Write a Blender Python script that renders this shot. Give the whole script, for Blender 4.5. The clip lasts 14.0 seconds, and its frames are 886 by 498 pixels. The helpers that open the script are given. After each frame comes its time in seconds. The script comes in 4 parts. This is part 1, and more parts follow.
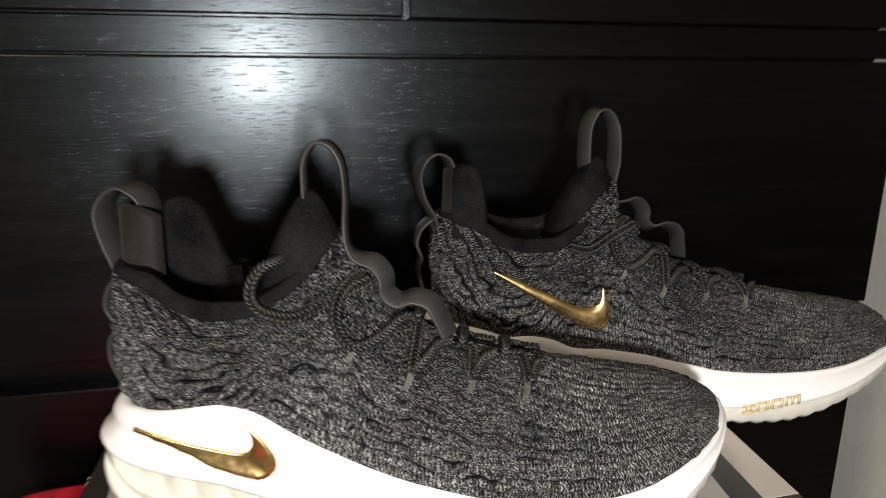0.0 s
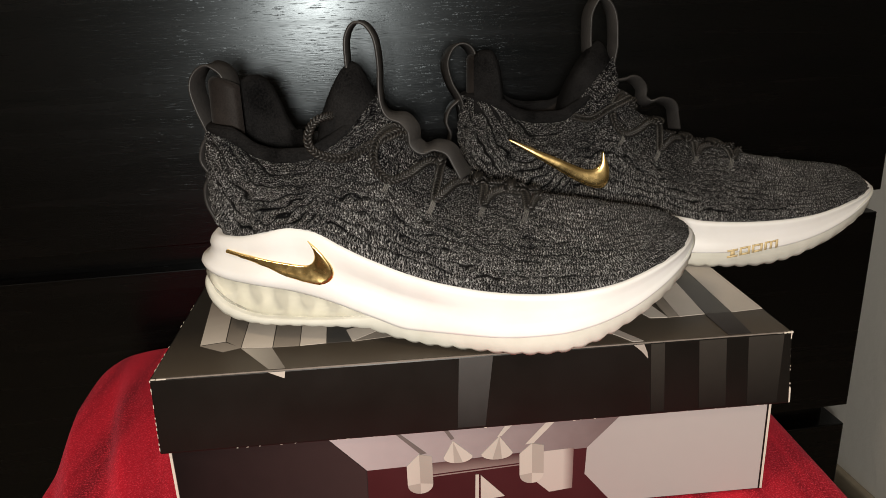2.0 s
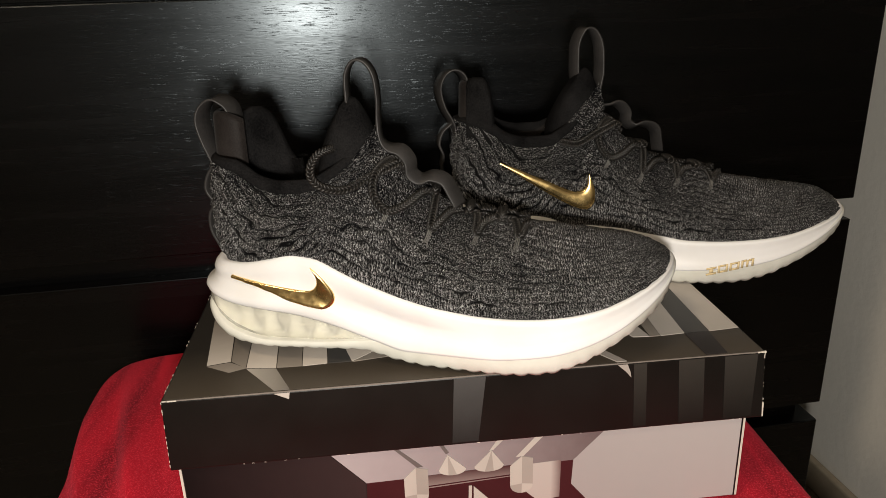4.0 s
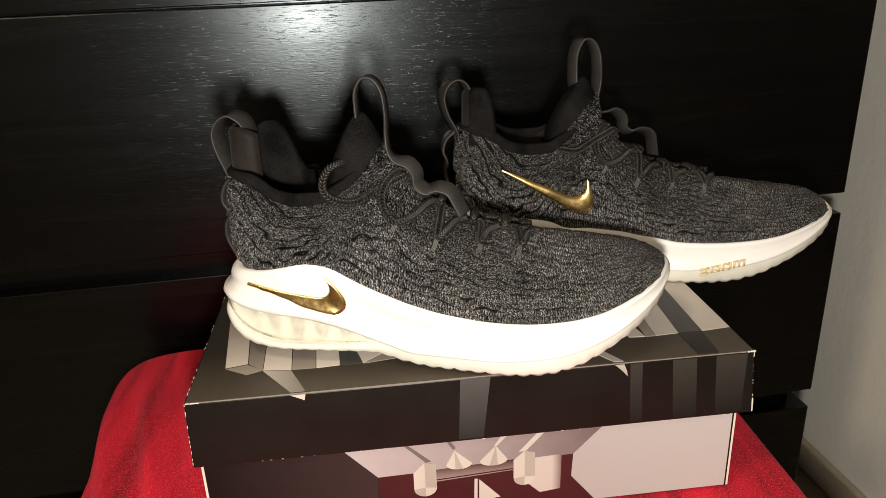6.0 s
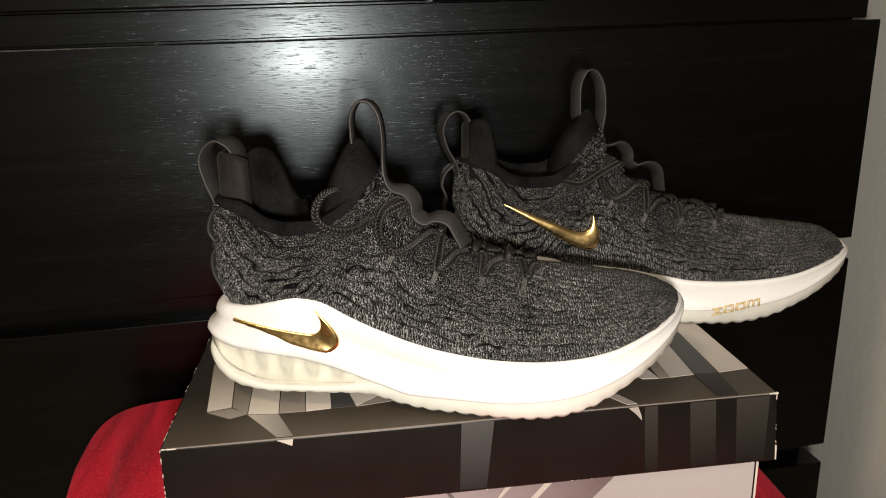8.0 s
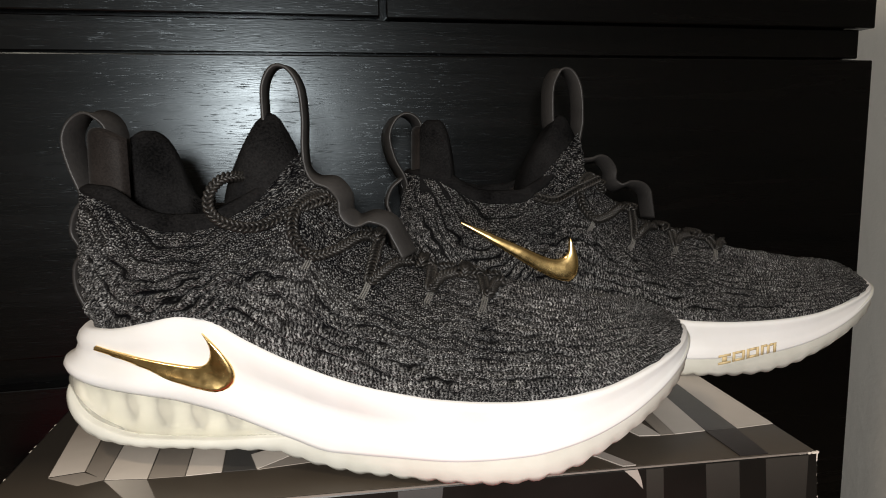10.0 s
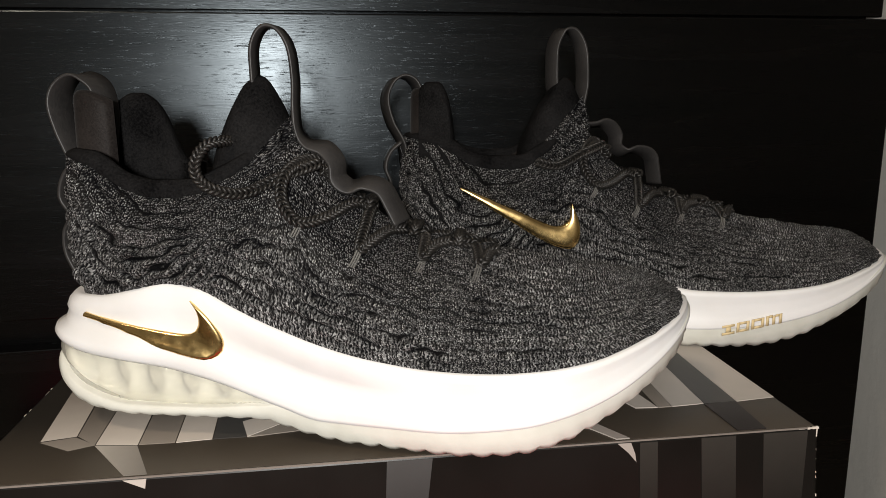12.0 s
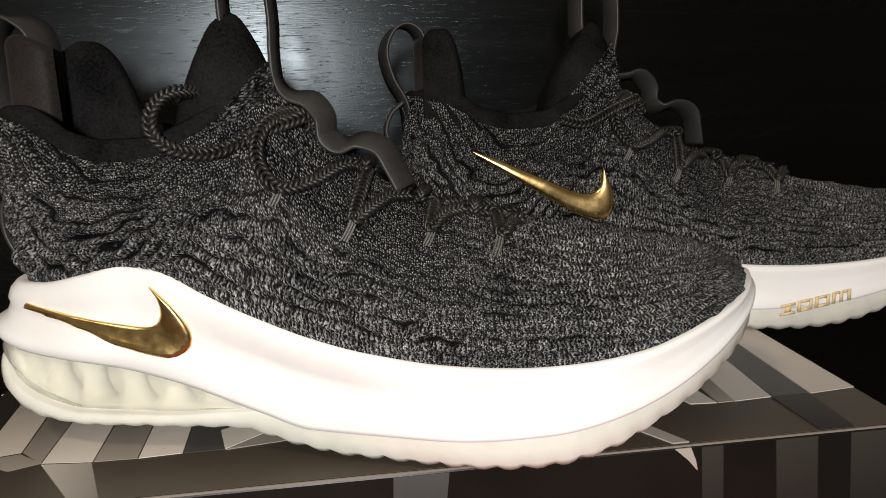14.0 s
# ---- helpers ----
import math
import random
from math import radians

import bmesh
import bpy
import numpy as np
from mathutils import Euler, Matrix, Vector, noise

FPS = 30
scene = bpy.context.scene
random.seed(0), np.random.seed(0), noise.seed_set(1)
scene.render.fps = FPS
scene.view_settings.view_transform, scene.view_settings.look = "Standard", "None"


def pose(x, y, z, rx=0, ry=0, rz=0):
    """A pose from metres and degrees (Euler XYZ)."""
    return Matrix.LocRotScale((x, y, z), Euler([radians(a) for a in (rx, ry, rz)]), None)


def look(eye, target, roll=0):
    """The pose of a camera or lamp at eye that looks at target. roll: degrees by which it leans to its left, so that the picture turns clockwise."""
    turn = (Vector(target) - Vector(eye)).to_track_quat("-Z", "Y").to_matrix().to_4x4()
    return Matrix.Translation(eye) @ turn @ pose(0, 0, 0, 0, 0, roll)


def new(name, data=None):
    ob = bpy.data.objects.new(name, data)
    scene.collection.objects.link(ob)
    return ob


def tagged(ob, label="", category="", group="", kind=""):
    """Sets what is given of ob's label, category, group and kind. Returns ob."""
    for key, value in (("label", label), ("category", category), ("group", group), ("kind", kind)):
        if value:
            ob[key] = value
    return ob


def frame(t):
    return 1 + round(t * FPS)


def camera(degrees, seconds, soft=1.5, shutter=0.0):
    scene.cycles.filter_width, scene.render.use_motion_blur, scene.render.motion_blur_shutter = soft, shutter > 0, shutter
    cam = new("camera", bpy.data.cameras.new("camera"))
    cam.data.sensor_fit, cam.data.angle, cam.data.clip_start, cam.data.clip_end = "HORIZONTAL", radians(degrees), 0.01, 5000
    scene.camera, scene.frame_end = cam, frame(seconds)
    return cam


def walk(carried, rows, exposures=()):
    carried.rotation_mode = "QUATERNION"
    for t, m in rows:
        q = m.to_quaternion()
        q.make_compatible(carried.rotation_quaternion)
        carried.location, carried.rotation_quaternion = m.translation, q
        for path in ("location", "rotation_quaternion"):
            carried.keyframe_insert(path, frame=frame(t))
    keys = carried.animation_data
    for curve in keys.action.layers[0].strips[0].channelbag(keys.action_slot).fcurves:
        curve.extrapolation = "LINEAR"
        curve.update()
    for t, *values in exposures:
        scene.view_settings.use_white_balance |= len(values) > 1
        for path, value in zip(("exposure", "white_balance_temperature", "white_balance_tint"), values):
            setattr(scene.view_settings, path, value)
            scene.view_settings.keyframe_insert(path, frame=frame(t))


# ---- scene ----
cam = camera(62.1, 14.0, 0.75, 0.4)
PATH = [
    (0, (-0.05, -0.258, 0.797), (0.237, 1.649, 0.267), 0.7),
    (0.3, (-0.05, -0.282, 0.85), (0.083, 1.562, 0.086), -0.8),
    (0.5, (-0.038, -0.33, 0.803), (-0.004, 1.553, 0.128), -2.1),
    (0.7, (-0.037, -0.363, 0.78), (0.028, 1.506, 0.071), -2.8),
    (1, (-0.031, -0.37, 0.768), (0.013, 1.501, 0.064), -3.7),
    (1.5, (-0.037, -0.362, 0.768), (0.054, 1.527, 0.12), -2.6),
    (2, (-0.036, -0.362, 0.767), (0.063, 1.529, 0.123), -2.3),
    (2.5, (-0.036, -0.366, 0.769), (0.07, 1.526, 0.128), -2.2),
    (3, (-0.037, -0.365, 0.769), (0.068, 1.527, 0.132), -2.3),
    (3.5, (-0.037, -0.367, 0.771), (0.077, 1.523, 0.128), -2.1),
    (3.7, (-0.04, -0.37, 0.787), (0.097, 1.511, 0.12), -1.8),
    (6, (-0.048, -0.39, 0.822), (0.094, 1.464, 0.087), -2.3),
    (6.5, (-0.05, -0.391, 0.823), (0.103, 1.46, 0.08), -2.2),
    (7, (-0.05, -0.392, 0.824), (0.102, 1.468, 0.106), -2.2),
    (7.2, (-0.046, -0.393, 0.825), (0.091, 1.472, 0.114), -2.4),
    (9.3, (-0.062, -0.297, 0.729), (0.189, 1.663, 0.416), -1.2),
    (9.5, (-0.054, -0.291, 0.727), (0.2, 1.669, 0.422), -1.2),
    (10, (-0.029, -0.284, 0.724), (0.236, 1.679, 0.419), -0.8),
    (10.5, (-0.022, -0.276, 0.724), (0.233, 1.676, 0.328), -0.3),
    (11, (-0.02, -0.276, 0.726), (0.216, 1.677, 0.322), -0.4),
    (11.5, (-0.018, -0.276, 0.724), (0.194, 1.679, 0.313), -0.6),
    (12, (-0.017, -0.277, 0.726), (0.197, 1.677, 0.314), -0.6),
    (12.5, (-0.021, -0.277, 0.726), (0.193, 1.675, 0.302), -0.5),
    (13, (-0.02, -0.271, 0.726), (0.187, 1.681, 0.3), -0.4),
    (13.5, (-0.017, -0.249, 0.721), (0.184, 1.699, 0.271), -0.9),
    (14, (-0.013, -0.223, 0.706), (0.177, 1.726, 0.273), -2.1),
]
walk(cam, [(t, look(eye, target, roll)) for t, eye, target, roll in PATH],
     [(0, 0.6, 6500, 10), (0.5, 0.35, 6850, 10), (1.0, 0.02, 6950, 10), (3.7, 0.02, 6950, 10), (5.8, 0.46, 7200, 10), (7.2, 0.46, 7200, 10), (9.3, 0.07, 6500, 10), (14, 0.07, 6500, 10)])

# ---- world and lights ----
world = bpy.data.worlds.new("room_dusk")
scene.world = world
world.use_nodes = True
world.node_tree.nodes["Background"].inputs[0].default_value = (1.0, 0.86, 0.7, 1)
world.node_tree.nodes["Background"].inputs[1].default_value = 0.0004

# the small white light of the phone that films
flash = new("phone_light", bpy.data.lights.new("phone_light", "POINT"))
flash.data.energy = 14.2
flash.data.shadow_soft_size = 0.02
flash.data.color = (1.0, 0.965, 0.92)
flash.location = (-0.046, -0.455, 0.763)

# an added dim warm fill from above, without any lamp to be seen
overhead_fill = new("overhead_fill_light", bpy.data.lights.new("overhead_fill_light", "AREA"))
overhead_fill.data.shape, overhead_fill.data.size = "DISK", 0.35
overhead_fill.data.energy = 13.0
overhead_fill.data.color = (1.0, 0.82, 0.62)
overhead_fill.matrix_world = pose(-0.9, -0.8, 2.33)


# ---- materials ----
def mat(name, color, rough=0.5, metal=0.0, spec=0.5):
    m = bpy.data.materials.new(name)
    m.use_nodes = True
    b = m.node_tree.nodes["Principled BSDF"]
    b.inputs["Base Color"].default_value = (*color, 1)
    b.inputs["Roughness"].default_value = rough
    b.inputs["Metallic"].default_value = metal
    b.inputs["Specular IOR Level"].default_value = spec
    return m, m.node_tree, b


def node(tree, kind, **values):
    n = tree.nodes.new(kind)
    for key, v in values.items():
        n.inputs[key.replace("_", " ")].default_value = v
    return n


def coords(tree, scale, which="Object", turn=(0, 0, 0)):
    c = tree.nodes.new("ShaderNodeTexCoord")
    m = tree.nodes.new("ShaderNodeMapping")
    m.inputs["Scale"].default_value = scale
    m.inputs["Rotation"].default_value = turn
    tree.links.new(c.outputs[which], m.inputs["Vector"])
    return m.outputs["Vector"]


def noise_tex(tree, vector, scale=1.0, detail=3.0, rough=0.5, distortion=0.0):
    n = node(tree, "ShaderNodeTexNoise", Scale=scale, Detail=detail, Roughness=rough, Distortion=distortion)
    tree.links.new(vector, n.inputs["Vector"])
    return n.outputs["Fac"]


def ramp(tree, fac, *stops):
    r = tree.nodes.new("ShaderNodeValToRGB")
    while len(r.color_ramp.elements) < len(stops):
        r.color_ramp.elements.new(0.5)
    for e, (p, c) in zip(r.color_ramp.elements, stops):
        e.position, e.color = p, ((c, c, c, 1) if isinstance(c, float) else (*c, 1))
    tree.links.new(fac, r.inputs["Fac"])
    return r.outputs["Color"]


def bump(tree, b, height, strength, distance, normal=None):
    n = tree.nodes.new("ShaderNodeBump")
    n.inputs["Strength"].default_value = strength
    n.inputs["Distance"].default_value = distance
    tree.links.new(height, n.inputs["Height"])
    if normal is not None:
        tree.links.new(normal, n.inputs["Normal"])
    tree.links.new(n.outputs["Normal"], b.inputs["Normal"])
    return n.outputs["Normal"]


def mathn(tree, op, a, b):
    n = tree.nodes.new("ShaderNodeMath")
    n.operation = op
    for i, v in enumerate((a, b)):
        if isinstance(v, (int, float)):
            n.inputs[i].default_value = v
        else:
            tree.links.new(v, n.inputs[i])
    return n.outputs[0]


def mixc(tree, fac, a, b, mode="MIX"):
    n = tree.nodes.new("ShaderNodeMix")
    n.data_type, n.blend_type = "RGBA", mode
    for i, v in ((0, fac), (6, a), (7, b)):
        if isinstance(v, (int, float)):
            n.inputs[i].default_value = v
        elif isinstance(v, tuple):
            n.inputs[i].default_value = (*v, 1)
        else:
            tree.links.new(v, n.inputs[i])
    return n.outputs[2]


def make_wood():
    m, t, b = mat("black_brown_wood", (0.012, 0.009, 0.008), 0.3, 0, 0.46)
    pores = noise_tex(t, coords(t, (62, 60, 800)), 1.0, 4, 0.62, 0.5)
    wide = noise_tex(t, coords(t, (3, 20, 60)), 1.0, 4, 0.6, 0.8)
    fine = noise_tex(t, coords(t, (110, 400, 1100)), 1.0, 3)
    col = ramp(t, wide, (0.3, (0.0006, 0.0004, 0.0004)), (0.75, (0.0024, 0.0013, 0.0011)))
    cut = ramp(t, pores, (0.33, 0.0), (0.41, 1.0))
    t.links.new(mixc(t, cut, (0.0006, 0.0005, 0.0005), col), b.inputs["Base Color"])
    t.links.new(ramp(t, wide, (0.2, 0.23), (0.8, 0.3)), b.inputs["Roughness"])
    b.inputs["Specular Tint"].default_value = (0.78, 0.91, 1.0, 1)
    n1 = bump(t, b, cut, 0.2, 0.0002)
    bump(t, b, fine, 0.25, 0.00018, n1)
    return m


def make_wall():
    m, t, b = mat("grey_wall_paint", (0.5, 0.48, 0.44), 0.8)
    big = noise_tex(t, coords(t, (3, 3, 3)), 1.0, 4)
    fine = noise_tex(t, coords(t, (60, 60, 60)), 1.0, 4, 0.6)
    t.links.new(ramp(t, big, (0.3, (0.81, 0.8, 0.745)), (0.7, (0.87, 0.86, 0.81))), b.inputs["Base Color"])
    bump(t, b, fine, 0.5, 0.002)
    return m


def make_floor():
    m, t, b = mat("beige_carpet", (0.3, 0.24, 0.18), 0.95)
    fine = noise_tex(t, coords(t, (300, 300, 300)), 1.0, 3)
    t.links.new(ramp(t, fine, (0.3, (0.13, 0.1, 0.072)), (0.7, (0.25, 0.2, 0.145))), b.inputs["Base Color"])
    bump(t, b, fine, 0.8, 0.004)
    return m


def make_velvet():
    m, t, b = mat("red_velvet", (0.3, 0.006, 0.012), 0.85, 0, 0.2)
    big = noise_tex(t, coords(t, (44, 4, 4)), 1.0, 3, 0.5, 0.4)
    pile = noise_tex(t, coords(t, (850, 850, 850)), 1.0, 4, 0.75)
    # streaks put the shading of folds and nap into the colour
    c = mixc(t, ramp(t, big, (0.34, 0.0), (0.66, 1.0)), (0.13, 0.0015, 0.006), (0.5, 0.007, 0.022))
    # sparkle of the pile painted as bright specks
    spark = ramp(t, pile, (0.5, 0.0), (0.66, 1.0))
    t.links.new(mixc(t, mathn(t, "MULTIPLY", spark, 0.75), c, (0.95, 0.06, 0.1)), b.inputs["Base Color"])
    b.inputs["Sheen Weight"].default_value = 0.3
    b.inputs["Sheen Roughness"].default_value = 0.35
    b.inputs["Sheen Tint"].default_value = (1.0, 0.16, 0.24, 1)
    bump(t, b, pile, 0.55, 0.0009)
    return m


def make_print(name, color, rough=0.36, dark=0.8, spec=0.16):
    m, t, b = mat(name, color, rough, 0, spec)
    n = noise_tex(t, coords(t, (25, 25, 25)), 1.0, 3)
    fine = noise_tex(t, coords(t, (900, 900, 900)), 1.0, 2)
    t.links.new(ramp(t, n, (0.3, tuple(c * dark for c in color)), (0.7, color)), b.inputs["Base Color"])
    t.links.new(ramp(t, n, (0.3, rough - 0.06), (0.7, rough + 0.06)), b.inputs["Roughness"])
    bump(t, b, fine, 0.12, 0.0002)
    return m


def make_knit():
    m, t, b = mat("knit_heather_black", (0.04, 0.04, 0.043), 0.75, 0, 0.05)
    # each stitch is a small upright grain; u and v in metres round the shoe and up it
    stitch = node(t, "ShaderNodeTexVoronoi", Scale=1.0, Randomness=0.8)
    stitch.voronoi_dimensions = "2D"
    t.links.new(coords(t, (1250, 900, 1), "UV"), stitch.inputs["Vector"])
    grain = ramp(t, stitch.outputs["Distance"], (0.1, 1.0), (0.46, 0.0))
    # upright ribs that cross the cords over the forefoot and along the sole
    rib = node(t, "ShaderNodeTexWave", Scale=1.0, Distortion=9.0, Detail=3.0)
    rib.inputs["Detail Scale"].default_value = 1.6
    rib.bands_direction = "X"
    t.links.new(coords(t, (190, 230, 1), "UV"), rib.inputs["Vector"])
    ribbed = t.nodes.new("ShaderNodeAttribute")
    ribbed.attribute_name = "ribbed"
    ribs = ramp(t, rib.outputs["Fac"], (0.35, 0.0), (0.85, 1.0))
    grain = mixc(t, mathn(t, "MULTIPLY", ribbed.outputs["Fac"], 0.6), grain, ribs)
    pick = t.nodes.new("ShaderNodeSeparateColor")
    t.links.new(stitch.outputs["Color"], pick.inputs[0])
    zones = noise_tex(t, coords(t, (46, 66, 1), "UV"), 1.0, 3, 0.6, 0.8)
    fibre = noise_tex(t, coords(t, (420, 350, 1), "UV"), 1.0, 2, 0.7)
    # shade of the grooves put into the colour: low relief turns black
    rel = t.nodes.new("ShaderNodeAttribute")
    rel.attribute_name = "relief_shade"
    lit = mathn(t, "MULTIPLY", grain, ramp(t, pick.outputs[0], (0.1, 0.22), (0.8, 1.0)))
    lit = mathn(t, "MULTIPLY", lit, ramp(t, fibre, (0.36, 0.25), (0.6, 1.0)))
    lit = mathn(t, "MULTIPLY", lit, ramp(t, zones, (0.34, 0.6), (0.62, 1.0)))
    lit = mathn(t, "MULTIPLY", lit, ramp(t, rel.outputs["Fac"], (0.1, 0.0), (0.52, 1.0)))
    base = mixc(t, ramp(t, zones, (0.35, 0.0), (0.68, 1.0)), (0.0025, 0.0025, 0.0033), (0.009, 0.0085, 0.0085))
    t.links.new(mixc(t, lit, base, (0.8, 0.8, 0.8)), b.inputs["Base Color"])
    h = mathn(t, "ADD", grain, mathn(t, "MULTIPLY", fibre, 0.3))
    bump(t, b, h, 1.0, 0.0011)
    return m


def make_cloth(name, c0, c1, scale, rough=0.85, height=0.0005, sheen=0.0):
    m, t, b = mat(name, c0, rough, 0, 0.04)
    n = noise_tex(t, coords(t, scale), 1.0, 3, 0.6)
    big = noise_tex(t, coords(t, (45, 45, 45)), 1.0, 3)
    f = mathn(t, "MULTIPLY", mathn(t, "ADD", n, big), 0.5)
    t.links.new(ramp(t, f, (0.35, c0), (0.65, c1)), b.inputs["Base Color"])
    b.inputs["Sheen Weight"].default_value = sheen
    bump(t, b, n, 0.6, height)
    return m


def make_white():
    m, t, b = mat("white_foam_rubber", (0.8, 0.78, 0.74), 0.45, 0, 0.4)
    n = noise_tex(t, coords(t, (30, 30, 30)), 1.0, 4)
    fine = noise_tex(t, coords(t, (700, 700, 700)), 1.0, 2)
    t.links.new(ramp(t, n, (0.3, (0.66, 0.65, 0.635)), (0.65, (0.725, 0.72, 0.72))), b.inputs["Base Color"])
    b.inputs["Subsurface Weight"].default_value = 0.05
    b.inputs["Subsurface Radius"].default_value = (0.003, 0.0025, 0.002)
    bump(t, b, fine, 0.1, 0.0003)
    return m


def make_outsole():
    m, t, b = mat("milky_rubber", (0.66, 0.62, 0.55), 0.4, 0, 0.4)
    n = noise_tex(t, coords(t, (60, 60, 60)), 1.0, 4)
    t.links.new(ramp(t, n, (0.3, (0.55, 0.545, 0.485)), (0.7, (0.63, 0.625, 0.57))), b.inputs["Base Color"])
    b.inputs["Subsurface Weight"].default_value = 0.04
    b.inputs["Subsurface Radius"].default_value = (0.003, 0.0027, 0.0024)
    bump(t, b, n, 0.2, 0.001)
    return m


def make_air(name, color, alpha):
    m, t, b = mat(name, color, 0.34, 0, 0.4)
    n = noise_tex(t, coords(t, (40, 40, 40)), 1.0, 3)
    t.links.new(ramp(t, n, (0.3, tuple(c * 0.8 for c in color)), (0.7, color)), b.inputs["Base Color"])
    b.inputs["Transmission Weight"].default_value = alpha
    b.inputs["IOR"].default_value = 1.06
    return m


def make_gold():
    m, t, b = mat("polished_gold_plastic", (0.86, 0.62, 0.27), 0.3, 1.0)
    n = noise_tex(t, coords(t, (300, 300, 300)), 1.0, 2)
    t.links.new(ramp(t, n, (0.3, 0.2), (0.7, 0.28)), b.inputs["Roughness"])
    bump(t, b, n, 0.06, 0.0002)
    return m


WOOD, WALL, FLOOR, VELVET, KNIT = make_wood(), make_wall(), make_floor(), make_velvet(), make_knit()
CEILING = make_cloth("white_ceiling_paint", (0.68, 0.66, 0.62), (0.74, 0.72, 0.68), (80, 80, 80), 0.9, 0.001, 0.0)
TRIM = make_cloth("beige_trim_paint", (0.42, 0.36, 0.27), (0.5, 0.43, 0.33), (40, 40, 40), 0.6, 0.0003, 0.0)
WHITE, MILKY, GOLD = make_white(), make_outsole(), make_gold()
AIR = make_air("clear_air_cushion", (0.86, 0.84, 0.75), 0.62)
AIRPOST = make_air("frosted_air_post", (0.47, 0.46, 0.39), 0.0)
AIRCORE = make_print("smoky_cushion_core", (0.27, 0.255, 0.2), 0.5)
RIBBON = make_cloth("charcoal_webbing", (0.016, 0.0152, 0.015), (0.033, 0.031, 0.03), (1800, 1800, 500), 0.5, 0.0001)
COLLAR = make_cloth("black_ribbed_knit", (0.0012, 0.0012, 0.0014), (0.013, 0.0127, 0.013), (1000, 1000, 1000), 0.8, 0.0008)
LINING = make_cloth("black_padded_lining", (0.005, 0.0042, 0.004), (0.02, 0.017, 0.0158), (1200, 1200, 1200), 0.5, 0.0002, 0.03)
LACE = make_cloth("black_lace_cord", (0.002, 0.0018, 0.0016), (0.021, 0.019, 0.0172), (800, 800, 800), 0.7, 0.0006)
THREAD = make_cloth("grey_thread", (0.03, 0.03, 0.03), (0.22, 0.215, 0.2), (1800, 2500, 2500), 0.8, 0.0003)
for glint, gloss in ((LACE, 0.4), (RIBBON, 0.25)):
    glint.node_tree.nodes["Principled BSDF"].inputs["Specular IOR Level"].default_value = gloss
    glint.node_tree.nodes["Principled BSDF"].inputs["Roughness"].default_value = 0.42


def make_fade(name, c0, c1, axis, lo, hi, rough=0.4):
    """A patch, most often printed, whose colour fades from one tone to another along an axis of the box."""
    m, t, b = mat(name, c0, rough, 0, 0.14)
    sep = t.nodes.new("ShaderNodeSeparateXYZ")
    t.links.new(coords(t, (1, 1, 1)), sep.inputs[0])
    pos = mathn(t, "DIVIDE", mathn(t, "SUBTRACT", sep.outputs[axis], lo), hi - lo)
    grain = noise_tex(t, coords(t, (120, 120, 120)), 1.0, 3)
    f = mathn(t, "ADD", pos, mathn(t, "MULTIPLY", mathn(t, "SUBTRACT", grain, 0.5), 0.15))
    t.links.new(ramp(t, f, (0.0, c0), (1.0, c1)), b.inputs["Base Color"])
    return m


BLACKCARD = make_print("black_gloss_card", (0.0075, 0.0069, 0.006), 0.36, 0.8, 0.24)
DARKCARD = make_print("dark_print", (0.024, 0.02, 0.0195), 0.4)
GREYBAR = make_print("dim_grey_print", (0.055, 0.053, 0.051), 0.38)
LIGHT = make_print("pale_stone_print", (0.47, 0.43, 0.39), 0.4, 0.85)
LID_HIGHLIGHT = make_print("painted_edge_highlight", (0.2, 0.175, 0.155), 0.4, 0.8)
SOFT = make_print("soft_stone_print", (0.34, 0.305, 0.275), 0.4, 0.85)
DUSK = make_print("dusky_print", (0.13, 0.11, 0.105), 0.4, 0.85)
MAROON = make_print("maroon_print", (0.05, 0.012, 0.014), 0.42)
GOLDINK = make_print("matt_gold_ink", (0.7, 0.55, 0.31), 0.5)
STONE_FADE = make_fade("fading_stone_print", (0.55, 0.5, 0.45), (0.2, 0.175, 0.15), 1, 0.03, 0.1)
SIDE_FADE = make_fade("fading_side_print", (0.26, 0.23, 0.2), (0.07, 0.06, 0.05), 1, 0.028, 0.08)
SPIKE_FADE = make_fade("fading_spike_print", (0.4, 0.37, 0.33), (0.16, 0.145, 0.13), 0, -0.134, -0.105)
HEX_FADE = make_fade("pale_panel_print", (0.33, 0.305, 0.3), (0.4, 0.375, 0.37), 0, 0.06, 0.175)
BAND_FADE = make_fade("mauve_band_print", (0.36, 0.315, 0.325), (0.13, 0.095, 0.095), 0, -0.08, 0.085)
LEDGE_FADE = make_fade("ledge_print", (0.22, 0.165, 0.155), (0.06, 0.026, 0.027), 2, 0.503, 0.512)
CUBE_FADE = make_fade("round_block_print", (0.42, 0.375, 0.35), (0.14, 0.085, 0.08), 0, 0.0495, 0.0565)
DARK_FADE = make_fade("left_panel_print", (0.007, 0.006, 0.006), (0.034, 0.022, 0.022), 0, -0.175, -0.06)
BAR_FADE = make_fade("lid_bar_print", (0.0085, 0.008, 0.0072), (0.034, 0.031, 0.027), 2, 0.53, 0.582)
MIDBAR_FADE = make_fade("middle_bar_print", (0.014, 0.0135, 0.013), (0.062, 0.061, 0.06), 2, 0.528, 0.582)
BROWN_FADE = make_fade("brown_lid_fade", (0.062, 0.05, 0.038), (0.022, 0.019, 0.016), 1, 0.0, 0.06, 0.34)
CARDEDGE = make_print("worn_card_edge", (0.62, 0.57, 0.5), 0.8)


